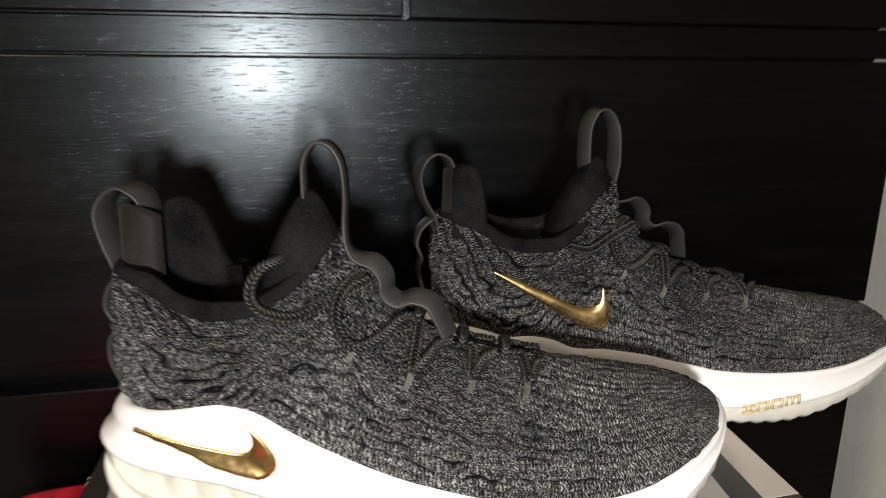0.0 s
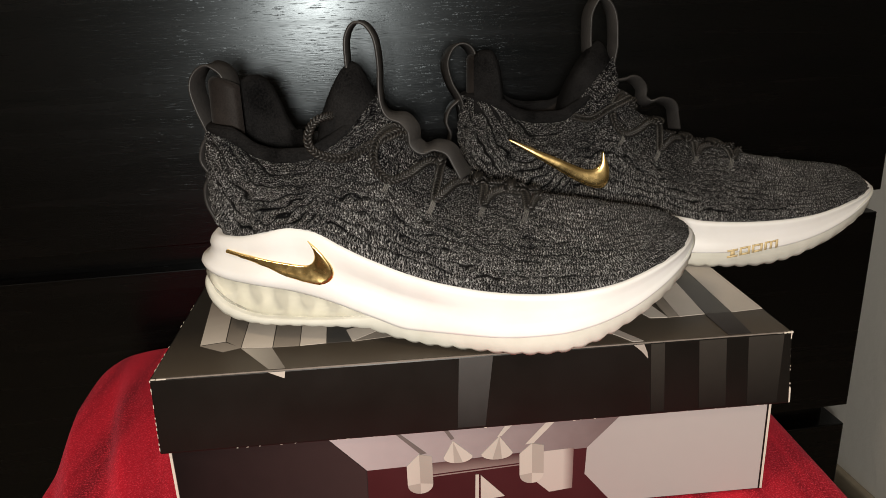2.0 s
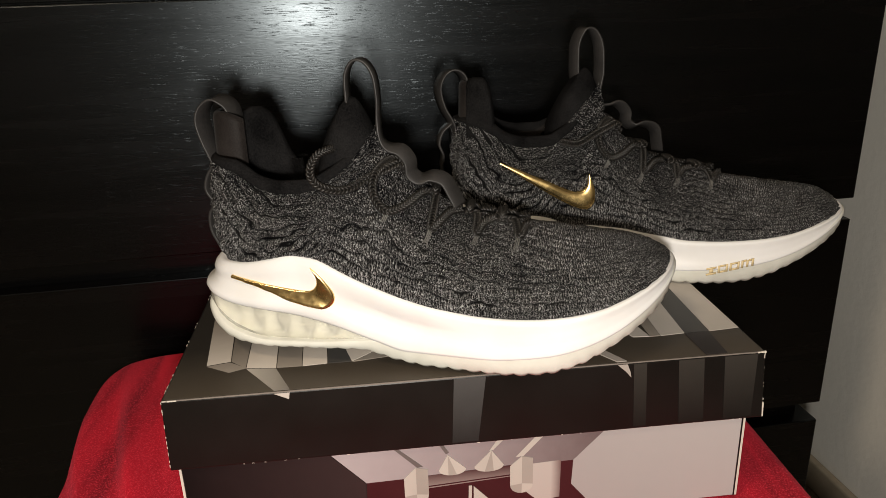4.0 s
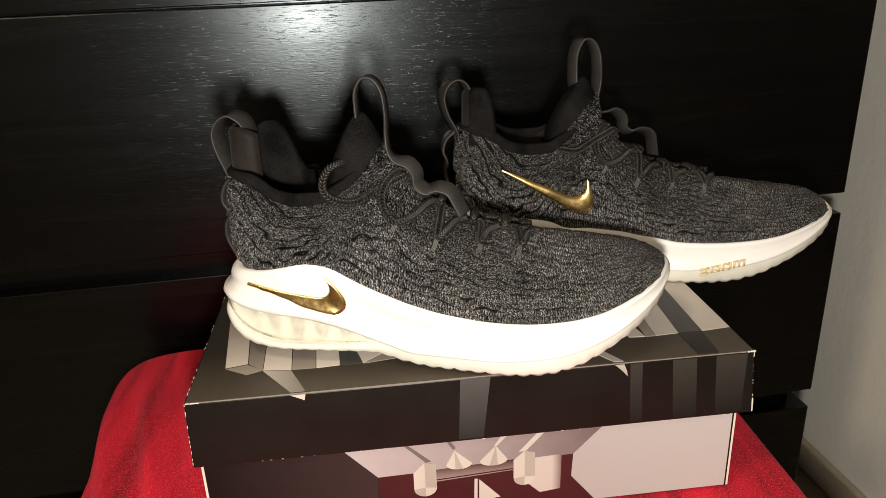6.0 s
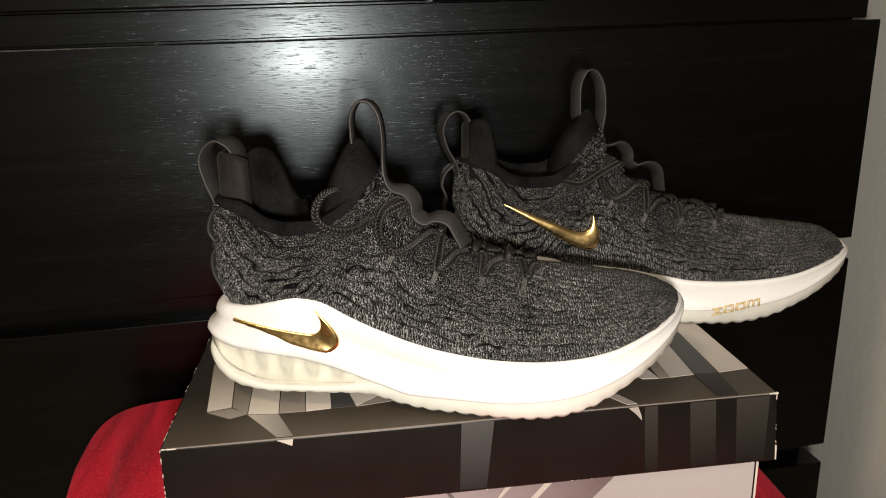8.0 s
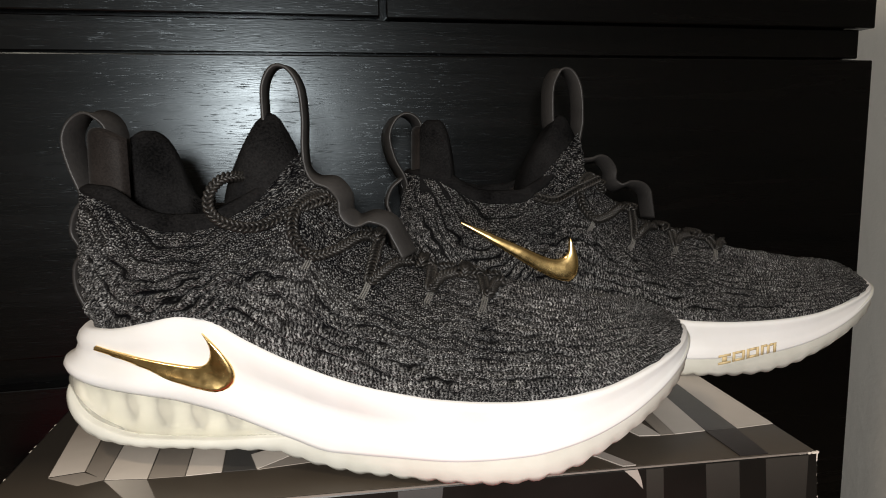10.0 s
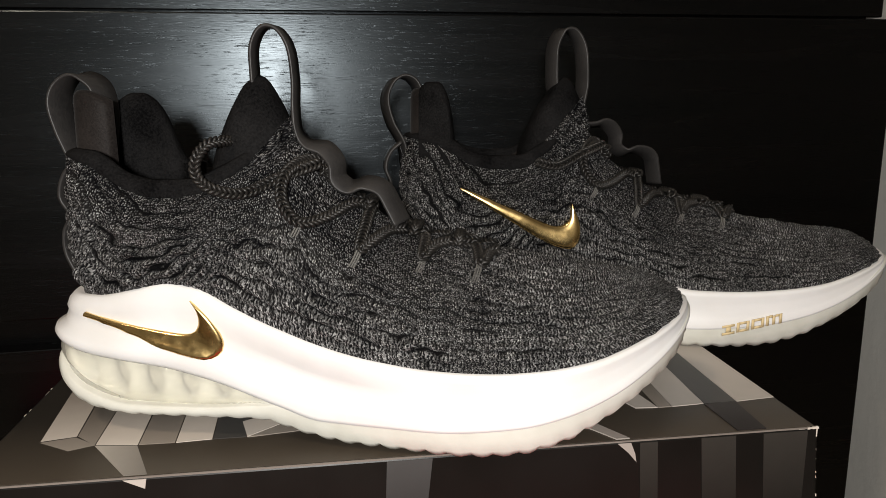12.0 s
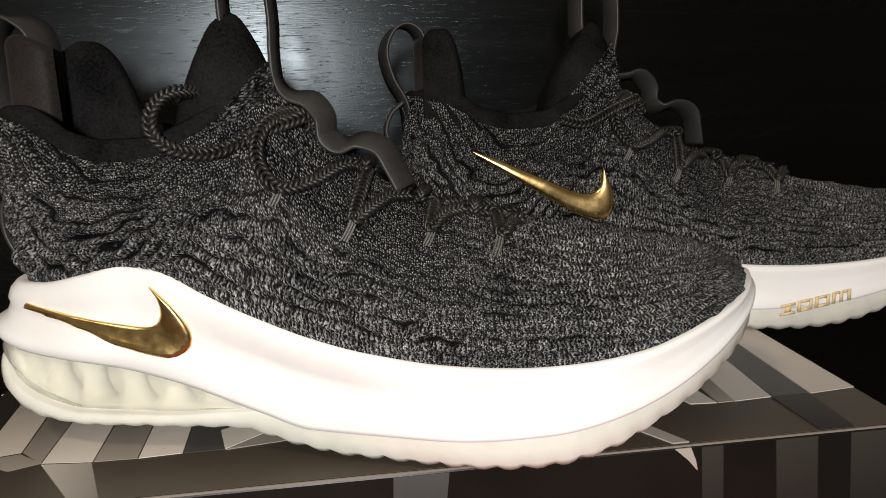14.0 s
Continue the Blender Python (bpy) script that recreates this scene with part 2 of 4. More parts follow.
# ---- mesh helpers ----
def part(name, bm, material, parent=None, label="", smooth=True):
    me = bpy.data.meshes.new(name)
    bm.normal_update()
    bm.to_mesh(me)
    bm.free()
    if smooth:
        for p in me.polygons:
            p.use_smooth = True
    me.materials.append(material)
    ob = new(name, me)
    if parent is not None:
        ob.parent = parent
    if label:
        ob["label"] = label
    return ob


def base(name, m):
    ob = new(name)
    ob.empty_display_size = 0.05
    ob.matrix_basis = m
    return ob


def box_bm(x0, x1, y0, y1, z0, z1, bevel=0.0, segments=2):
    bm = bmesh.new()
    bmesh.ops.create_cube(bm, size=1.0)
    for v in bm.verts:
        v.co = Vector((x0 + (v.co.x + 0.5) * (x1 - x0), y0 + (v.co.y + 0.5) * (y1 - y0), z0 + (v.co.z + 0.5) * (z1 - z0)))
    if bevel:
        bmesh.ops.bevel(bm, geom=bm.edges[:], offset=bevel, segments=segments, profile=0.5, affect="EDGES")
    return bm


def grid_bm(points, closed_u=False, closed_v=False, flip=False):
    """A sheet of quads through rows of points."""
    bm = bmesh.new()
    rows = [[bm.verts.new(p) for p in row] for row in points]
    n, k = len(rows), len(rows[0])
    for i in range(n if closed_v else n - 1):
        for j in range(k if closed_u else k - 1):
            a, b, c, d = rows[i][j], rows[i][(j + 1) % k], rows[(i + 1) % n][(j + 1) % k], rows[(i + 1) % n][j]
            bm.faces.new((a, d, c, b) if flip else (a, b, c, d))
    return bm


def prism_bm(outline, lift, height):
    """A flat outline of 3D points thickened along lift."""
    bm = bmesh.new()
    up = Vector(lift).normalized() * height
    low = [bm.verts.new(Vector(p)) for p in outline]
    top = [bm.verts.new(Vector(p) + up) for p in outline]
    bm.faces.new(top)
    n = len(outline)
    for i in range(n):
        bm.faces.new((low[i], low[(i + 1) % n], top[(i + 1) % n], top[i]))
    bmesh.ops.recalc_face_normals(bm, faces=bm.faces[:])
    return bm


def spline(points, count, closed=False):
    """Catmull-Rom through points, at even steps of length."""
    p = [np.array(q, float) for q in points]
    n = len(p)
    out = []
    for i in range(n if closed else n - 1):
        a, b = p[i], p[(i + 1) % n]
        z = p[i - 1] if (closed or i > 0) else 2 * a - b
        c = p[(i + 2) % n] if (closed or i + 2 < n) else 2 * b - a
        for s in np.linspace(0, 1, 24, endpoint=False):
            out.append(0.5 * (2 * a + (b - z) * s + (2 * z - 5 * a + 4 * b - c) * s * s + (3 * a - z - 3 * b + c) * s ** 3))
    out.append(p[0] if closed else p[-1])
    out = np.array(out)
    run = np.concatenate([[0], np.cumsum(np.linalg.norm(np.diff(out, axis=0), axis=1))])
    at = np.linspace(0, run[-1], count, endpoint=not closed)
    return np.stack([np.interp(at, run, out[:, k]) for k in range(out.shape[1])], 1)


def tube_into(bm, path, radius, sides=6):
    """A round cord along a path, added to bm."""
    path = [Vector(q) for q in path]
    rings, last = [], Vector((0.3, 1, 0.2))
    for i, q in enumerate(path):
        d = (path[min(i + 1, len(path) - 1)] - path[max(i - 1, 0)]).normalized()
        side = (last - d * last.dot(d)).normalized()
        last = side
        over = d.cross(side)
        rings.append([bm.verts.new(q + radius * (math.cos(a) * side + math.sin(a) * over)) for a in np.arange(sides) * 2 * math.pi / sides])
    for r, s in zip(rings, rings[1:]):
        for j in range(sides):
            bm.faces.new((r[j], r[(j + 1) % sides], s[(j + 1) % sides], s[j]))
    for r in (rings[0], rings[-1]):
        bm.faces.new(r)


def braid_bm(points, width, out):
    """A flat braided lace of four strands along a path; out: the way that its face looks."""
    length = sum((Vector(b) - Vector(a)).length for a, b in zip(points, points[1:]))
    n = max(24, int(length / 0.0006))
    path = spline(points, n)
    bm = bmesh.new()
    step = length / n
    for k in range(4):
        strand = []
        for i in range(n):
            d = path[min(i + 1, n - 1)] - path[max(i - 1, 0)]
            d = d / (np.linalg.norm(d) + 1e-9)
            side = np.cross(d, out)
            side = side / (np.linalg.norm(side) + 1e-9)
            face = np.cross(side, d)
            ph = i * step / 0.0086 * 2 * math.pi + k * math.pi / 2
            strand.append(path[i] + side * (width * 0.4 * math.sin(ph)) + face * (width * 0.24 * math.sin(2 * ph) + width * 0.1))
        tube_into(bm, strand, width * 0.165, 6)
    bmesh.ops.recalc_face_normals(bm, faces=bm.faces[:])
    return bm


def ribbon_bm(path, across, width, thick):
    """A flat strap along a path; across: its broad direction at each point or one for all."""
    n = len(path)
    rows = []
    for i in range(n):
        p = np.array(path[i])
        d = np.array(path[min(i + 1, n - 1)]) - np.array(path[max(i - 1, 0)])
        d = d / (np.linalg.norm(d) + 1e-9)
        a = np.array(across[i] if len(np.shape(across)) == 2 else across, float)
        a = a - d * a.dot(d)
        a = a / (np.linalg.norm(a) + 1e-9)
        f = np.cross(d, a)
        w, h = width / 2, thick / 2
        rows.append([p + a * x + f * z for x, z in ((-w, -h * 0.4), (-w * 0.93, -h), (w * 0.93, -h), (w, -h * 0.4), (w, h * 0.4), (w * 0.93, h), (-w * 0.93, h), (-w, h * 0.4))])
    bm = grid_bm(rows, closed_u=True)
    bm.faces.new([v for v in bm.verts[:8]])
    bm.verts.ensure_lookup_table()
    bm.faces.new([bm.verts[len(rows) * 8 - 8 + j] for j in range(8)])
    bmesh.ops.recalc_face_normals(bm, faces=bm.faces[:])
    return bm


# ---- room ----
def setting(name, bm, material, label, category):
    return tagged(part(name, bm, material, None, "", False), label, category, "", "structure")


DY, DTURN = 0.325, 4.8          # the dresser's face and its turn against the box
DM = pose(0, DY, 0, 0, 0, DTURN)


def in_room(bm):
    bm.transform(DM)
    return bm


setting("floor", in_room(box_bm(-3.4, 3.9, -3.8, 0.62, -0.1, 0.0)), FLOOR, "beige short-pile carpet floor", "floor")
# unseen corner and far wall, added so that the dresser mirrors a dim room
setting("added_wall_return", in_room(box_bm(0.767, 3.9, -0.02, 0.1, 0.0, 2.4)), WALL, "unseen grey wall added beyond the corner to darken dresser reflections", "wall")
setting("added_wall_far_east", in_room(box_bm(3.9, 4.02, -3.8, -0.02, 0.0, 2.4)), WALL, "unseen plain grey wall added to close the room", "wall")
setting("wall_east", in_room(box_bm(0.645, 0.765, -0.02, 0.62, 0.0, 2.4)), WALL, "grey painted wall with fine orange-peel texture", "wall")
setting("wall_north", in_room(box_bm(-3.4, 0.645, 0.5, 0.62, 0.0, 2.4)), WALL, "grey painted wall behind the dresser", "wall")
setting("wall_west", in_room(box_bm(-3.52, -3.4, -3.8, 0.62, 0.0, 2.4)), WALL, "unseen plain grey wall added to close the room", "wall")
# unseen, set far back so that little light returns to the dresser
setting("wall_south", in_room(box_bm(-3.4, 3.9, -3.92, -3.8, 0.0, 2.4)), WALL, "unseen plain grey wall added to close the room", "wall")
setting("ceiling", in_room(box_bm(-3.4, 3.9, -3.8, 0.62, 2.402, 2.5)), CEILING, "plain white painted ceiling", "ceiling")
setting("baseboard", in_room(box_bm(0.631, 0.644, -0.02, 0.499, 0.0, 0.05, 0.004)), TRIM, "low beige painted baseboard along the wall", "baseboard")


# ---- dresser ----
def build_dresser():
    d = base("dresser", DM)
    tagged(d, "black-brown wooden dresser with wide drawers standing against the wall", "dresser")
    L, R = -0.95, 0.47
    part("body", box_bm(L + 0.02, R - 0.018, 0.018, 0.45, 0.05, 0.985, 0.001), WOOD, d, "recessed dark carcass between the drawers", False)
    part("top", box_bm(L - 0.01, R + 0.01, -0.012, 0.46, 0.985, 1.005, 0.002), WOOD, d, "", False)
    part("base_board", box_bm(L, R, 0.0, 0.44, 0.0, 0.274, 0.0015), WOOD, d, "", False)
    part("drawer_front", box_bm(L, R, 0.0, 0.018, 0.299, 0.534, 0.0012), WOOD, d, "", False)
    part("drawer_front", box_bm(L, R, 0.0, 0.018, 0.558, 0.7885, 0.0012), WOOD, d, "", False)
    part("drawer_front", box_bm(L, 0.005, 0.0, 0.018, 0.8185, 0.975, 0.0012), WOOD, d, "", False)
    part("drawer_front", box_bm(0.0105, R, 0.0, 0.018, 0.8175, 0.975, 0.0012), WOOD, d, "", False)
    part("rail", box_bm(L + 0.01, R - 0.012, 0.006, 0.019, 0.7905, 0.8165, 0.0008), WOOD, d, "", False)


build_dresser()


# ---- stool ----
def build_stool():
    s = base("stool", pose(-0.035, 0.0, 0))
    tagged(s, "low padded stool covered in crushed red velvet with loose folds", "stool")
    hx, y0, y1, top = 0.265, -0.13, 0.277, 0.4705
    hy, yc = (y1 - y0) / 2, (y1 + y0) / 2
    rows = []
    loops, around = 130, 300
    for i in range(loops):
        q = i / (loops - 1)
        row = []
        for j in range(around):
            a = 2 * math.pi * j / around
            c, sn = math.cos(a), math.sin(a)
            k = 1 / (abs(c) ** 9 + abs(sn) ** 9) ** (1 / 9)
            ex, ey = c * k, sn * k
            if q < 0.6:
                r, drop = q / 0.6 * 0.955, 0.0
            else:
                w = (q - 0.6) / 0.4
                ang = min(1.0, w / 0.35) * math.pi / 2
                r = 0.955 + 0.045 * math.sin(ang)
                drop = 0.014 * (1 - math.cos(ang)) + max(0.0, w - 0.35) / 0.65 * 0.33
            x, y = ex * hx * r, ey * hy * r
            if x < 0:
                x *= 0.915 + 0.56 * max(0.0, min(0.25, y + yc))
            left = max(0.0, min(1.0, (-x - 0.15) / 0.05))
            pos = (x + 0.3 * (y + yc)) / 0.037 + 0.35 * noise.noise((x * 8, y * 6, 0)) + 0.1
            saw = pos - math.floor(pos)
            rise = min(1.0, saw / 0.35)
            fold = left * 0.0095 * (rise * rise * (3 - 2 * rise) * (1 - max(0.0, saw - 0.35) / 0.65) - 0.4) + left * 0.002 * noise.noise((x * 60, y * 14, 3))
            fold *= max(0.0, min(1.0, (0.26 - y - yc) / 0.1))
            z = top - drop + fold + 0.0025 * left
            if drop > 0.01:
                flow = min(1.0, drop / 0.12)
                g = 0.006 * flow * (math.sin(a * 26 + 3 * noise.noise((x * 6, y * 6, 2))) + 0.6 * noise.noise((x * 20, y * 20, 4)))
                x, y = x * (1 + g / hx - 0.02 * flow), y * (1 + g / hy - 0.02 * flow)
            row.append((x, y + yc, z))
        rows.append(row)
    part("velvet_cover", grid_bm(rows, closed_u=True), VELVET, s)
    part("frame", box_bm(-0.25, 0.25, y0 + 0.03, y1 - 0.03, 0.1, 0.44, 0.01), WOOD, s, "dark frame under the cover", False)
    for x in (-0.22, 0.22):
        for y in (y0 + 0.06, y1 - 0.06):
            part("leg", box_bm(x - 0.02, x + 0.02, y - 0.02, y + 0.02, 0.0, 0.1, 0.004), WOOD, s, "", False)


build_stool()


# ---- shoebox ----
BW, BD, BZ, LIDZ, TOPZ = 0.350, 0.215, 0.4715, 0.5325, 0.5795


def flat_on_front(pts, y):
    return [(x, y, z) for x, z in pts]


def build_shoebox():
    turn = 1.3
    b = base("shoebox", pose(-0.178, -0.001, 0, 0, 0, turn) @ pose(0.178, 0, 0))
    tagged(b, "black cardboard shoebox with printed stone-grey shapes on the red stool", "shoebox")
    hw = BW / 2
    body = part("body", box_bm(-hw, hw, 0.003, BD - 0.003, BZ, TOPZ - 0.004, 0.0008), DARKCARD, b, "dark printed box body", False)
    bm = box_bm(-hw - 0.003, hw + 0.0065, 0.0, BD, LIDZ, TOPZ, 0.0012)
    for v in bm.verts:      # the lid's sides spread a little towards their lower edge
        if v.co.z < (LIDZ + TOPZ) / 2:
            v.co.x += 0.0035 if v.co.x > 0 else -0.0015
    lid = part("lid", bm, BLACKCARD, b, "glossy black lid with worn white edges", False)
    # thin panels printed on the body's front
    front = [
        ("dark_panel", [(-0.1735, 0.5335), (-0.0885, 0.5335), (-0.0665, 0.509), (-0.0675, 0.4725), (-0.1735, 0.4725)], DARK_FADE, 0),
        ("mauve_panel", [(-0.088, 0.5335), (0.085, 0.5335), (0.064, 0.512), (-0.066, 0.509)], BAND_FADE, 0),
        ("maroon_panel", [(-0.066, 0.509), (0.064, 0.512), (0.063, 0.494), (0.08, 0.4725), (-0.067, 0.4725)], MAROON, 0),
        ("pale_panel", [(0.085, 0.5335), (0.174, 0.5335), (0.1735, 0.4725), (0.08, 0.4725), (0.063, 0.494), (0.064, 0.512)], HEX_FADE, 0),
        ("ledge_panel", [(-0.028, 0.5105), (0.024, 0.5125), (0.024, 0.504), (-0.028, 0.501)], LEDGE_FADE, 0.5),
        ("ledge_line", [(-0.028, 0.5028), (0.024, 0.5056), (0.024, 0.5048), (-0.028, 0.502)], MAROON, 1),
        ("cube_panel", [(0.0375, 0.512), (0.056, 0.5128), (0.0555, 0.485), (0.0415, 0.4835), (0.0335, 0.4915)], CUBE_FADE, 1),
    ]
    # round-ended pillars and little cones of the same picture
    for x0, x1, x2, tip, zl, zb in ((-0.043, -0.0355, -0.028, 0.5172, 0.5097, 0.4965), (0.0235, 0.031, 0.038, 0.5185, 0.5117, 0.4972)):
        half = (x2 - x0) / 2
        arc = [(x0 + half - half * math.cos(i * math.pi / 10), zb - 0.0062 * math.sin(i * math.pi / 10)) for i in range(11)]
        front.append(("pillar_panel", [(x0, zl), (x1, tip), (x1, zb + 0.001), (x0, zb)], LIGHT, 2))
        front.append(("pillar_side", [(x1, tip), (x2, tip - 0.002), (x2, zb), (x1, zb + 0.001)], SOFT, 2))
        front.append(("pillar_foot", [(x1, zb + 0.001), *arc[:6]][::-1], SOFT, 2))
        front.append(("pillar_foot", [(x1, zb + 0.001), *arc[5:]][::-1], LIGHT, 2))
    for x0, x1, x2, tip, zb in ((-0.0212, -0.0155, -0.0042, 0.5245, 0.5135), (0.001, 0.0118, 0.0195, 0.525, 0.5137)):
        half = (x2 - x0) / 2
        arc = [(x0 + half - half * math.cos(i * math.pi / 10), zb - 0.0042 * math.sin(i * math.pi / 10)) for i in range(11)]
        for i0, i1, m in ((0, 4, LIGHT), (4, 6, SOFT), (6, 10, LIGHT)):
            front.append(("tooth_panel", [(x1, tip), *arc[i0:i1 + 1]][::-1], m, 2))
    front += [
        ("slash_panel", [(0.0165, 0.5335), (0.021, 0.5335), (0.013, 0.525), (0.0105, 0.5245)], LIGHT, 1),
        ("slash_panel", [(0.041, 0.5335), (0.046, 0.5335), (0.032, 0.5185), (0.027, 0.518)], LIGHT, 1),
        ("slash_panel", [(-0.05, 0.5335), (-0.0475, 0.5335), (-0.031, 0.5175), (-0.0345, 0.517)], DUSK, 1),
        ("slash_panel", [(-0.0215, 0.5335), (-0.019, 0.5335), (-0.0145, 0.526), (-0.0165, 0.525)], DUSK, 1),
        ("flag_panel", [(0.0003, 0.4995), (0.0145, 0.4835), (0.0, 0.482)], LIGHT, 2),
        ("bar_panel", [(-0.0028, 0.5), (-0.0008, 0.5), (-0.0012, 0.4815), (-0.0034, 0.4815)], LIGHT, 2),
    ]
    for name, pts, m, layer in front:
        part(name, prism_bm(flat_on_front(pts, 0.0029), (0, -1, 0), 0.0003 + 0.00025 * layer), m, body, "", False)
    lidfront = [
        ("grey_bar", [(-0.0105, 0.5783), (0.0085, 0.5783), (0.0035, 0.5345), (-0.0125, 0.5345)], MIDBAR_FADE),
        ("grey_bar", [(0.0985, 0.5783), (0.1065, 0.5783), (0.1085, 0.5345), (0.1005, 0.5345)], BAR_FADE),
        ("grey_bar", [(0.1265, 0.5783), (0.1425, 0.5783), (0.1455, 0.5345), (0.1295, 0.5345)], BAR_FADE),
        ("grey_bar", [(0.1555, 0.5783), (0.1765, 0.5783), (0.1765, 0.5345), (0.1585, 0.5345)], BAR_FADE),
        ("spike_tip", [(-0.1145, 0.5786), (-0.1055, 0.5786), (-0.1063, 0.5745)], LIGHT),
        ("spike_tip", [(0.0885, 0.5786), (0.0945, 0.5786), (0.0965, 0.5735), (0.0972, 0.5695), (0.0935, 0.574)], SOFT),
    ]
    for name, pts, m in lidfront:
        part(name, prism_bm(flat_on_front(pts, 0.0002), (0, -1, 0), 0.0005), m, lid, "", False)
    top = [
        # brown over the whole top, darker away from the front edge
        ("lid_brown_panel", [(-0.1768, 0.0012), (0.1802, 0.0012), (0.1795, 0.21), (-0.1765, 0.21)], BROWN_FADE),
        ("stone_face", [(-0.159, 0.038), (-0.166, 0.105), (-0.151, 0.105), (-0.145, 0.041)], STONE_FADE),
        ("stone_side", [(-0.159, 0.037), (-0.145, 0.040), (-0.134, 0.031), (-0.144, 0.027)], SIDE_FADE),
        ("stone_side", [(-0.1445, 0.041), (-0.150, 0.105), (-0.137, 0.105), (-0.1345, 0.031)], SIDE_FADE),
        ("stone_face", [(-0.134, 0.031), (-0.1365, 0.105), (-0.120, 0.105), (-0.116, 0.0285)], STONE_FADE),
        ("spike", [(-0.134, 0.030), (-0.116, 0.0277), (-0.1055, 0.0015), (-0.1145, 0.0015)], SPIKE_FADE),
        ("stone_side", [(-0.1155, 0.0285), (-0.119, 0.105), (-0.104, 0.105), (-0.1005, 0.028)], SIDE_FADE),
        ("stone_face", [(-0.1, 0.028), (-0.1035, 0.105), (-0.089, 0.105), (-0.085, 0.029)], STONE_FADE),
        ("stone_side", [(-0.0845, 0.029), (-0.0885, 0.105), (-0.074, 0.105), (-0.0705, 0.029)], GREYBAR),
        ("stone_face", [(-0.07, 0.029), (-0.074, 0.045), (-0.062, 0.052), (-0.048, 0.047)], STONE_FADE),
        ("stone_side", [(-0.0475, 0.0465), (-0.0695, 0.0285), (-0.03, 0.034), (-0.03, 0.044)], SIDE_FADE),
        ("stone_face", [(0.160, 0.031), (0.164, 0.19), (0.1803, 0.19), (0.1803, 0.033)], LIGHT),
        ("stone_side", [(0.1435, 0.031), (0.150, 0.19), (0.1635, 0.19), (0.1595, 0.031)], GREYBAR),
        ("stone_face", [(0.127, 0.030), (0.131, 0.12), (0.148, 0.12), (0.143, 0.031)], LIGHT),
        ("stone_side", [(0.120, 0.030), (0.121, 0.1), (0.1305, 0.1), (0.1265, 0.030)], SIDE_FADE),
        ("stone_face", [(0.109, 0.031), (0.102, 0.05), (0.114, 0.06), (0.1195, 0.030)], LIGHT),
        ("stone_side", [(0.144, 0.0015), (0.143, 0.030), (0.159, 0.0305), (0.1575, 0.0015)], DARKCARD),
        ("spike", [(0.066, 0.028), (0.076, 0.0245), (0.085, 0.0175), (0.0945, 0.0015), (0.0885, 0.0015), (0.081, 0.0125)][::-1], SOFT),
    ]
    for i, (name, pts, m) in enumerate(top):
        part(name, prism_bm([(x, y, TOPZ - 0.0002) for x, y in pts], (0, 0, 1), 0.0004 + 0.00003 * i), m, lid, "", False)
    # rubbed corners and edges where the card shows white
    rng = random.Random(4)
    bm = bmesh.new()
    def rub(p, q, n, size):
        for _ in range(n):
            s = rng.random()
            a = Vector(p).lerp(Vector(q), s)
            ext = (Vector(q) - Vector(p)).normalized() * size * rng.uniform(0.4, 1.8)
            w = size * rng.uniform(0.18, 0.4)
            m0 = box_bm(-0.5, 0.5, -0.5, 0.5, -0.5, 0.5)
            turn = ext.to_track_quat("X", "Z").to_matrix().to_4x4()
            m0.transform(Matrix.Translation(a) @ turn @ Matrix.Diagonal((ext.length, w, w, 1)))
            me = bpy.data.meshes.new("tmp")
            m0.to_mesh(me)
            m0.free()
            bm.from_mesh(me)
            bpy.data.meshes.remove(me)
    h = hw + 0.003
    edge = 0.0004
    r = h + 0.0035
    low = 0.0035
    for p, q, n, s in (((-h + edge, edge, TOPZ - edge), (-h + 0.008, edge, TOPZ - edge), 8, 0.002),
                       ((r - 0.008, edge, TOPZ - edge), (r - edge, edge, TOPZ - edge), 9, 0.0024),
                       ((r - edge, edge, TOPZ - 0.004), (r - edge, edge, TOPZ - edge), 5, 0.0022),
                       ((r - edge + low, edge, LIDZ + 0.001), (r - edge + low * 0.8, edge, LIDZ + 0.012), 7, 0.0024),
                       ((r - edge + low * 0.8, edge, LIDZ + 0.012), (r - edge, edge, TOPZ - 0.006), 8, 0.0014),
                       ((-h + edge - 0.0015, edge, LIDZ + 0.001), (-h + edge, edge, TOPZ - 0.001), 16, 0.0012),
                       ((-h + edge, 0.01, TOPZ - edge), (-h + edge, 0.19, TOPZ - edge), 22, 0.0014),
                       ((-h + 0.02, edge, LIDZ + 0.0004), (-0.05, edge, LIDZ + 0.0004), 9, 0.0009),
                       ((0.0, edge, LIDZ + 0.0004), (r, edge, LIDZ + 0.0004), 12, 0.0009),
                       ((-h + 0.01, edge, TOPZ - edge * 0.8), (r - 0.01, edge, TOPZ - edge * 0.8), 46, 0.0011)):
        rub(p, q, n, s)
    tagged(part("worn_edge", bm, CARDEDGE, lid, "rubbed white card edge", False), kind="stuff")
    # the highlight on the lid's front fold, laid on as a pale strip
    part("edge_highlight", box_bm(-h + 0.004, r - 0.004, 0.0001, 0.0007, TOPZ - 0.0006, TOPZ + 0.0001), LID_HIGHLIGHT, lid, "highlight painted as a pale strip along the lid's front crease", False)
    for x in (-hw + 0.0004, hw - 0.0004):
        part("body_edge", box_bm(x - 0.0007, x + 0.0007, 0.0024, 0.0034, BZ + 0.001, LIDZ), CARDEDGE, body, "white raw card edge", False)
    part("dark_corner", box_bm(hw - 0.0022, hw - 0.0012, 0.0023, 0.003, BZ + 0.001, LIDZ), BLACKCARD, body, "", False)
    return b


build_shoebox()


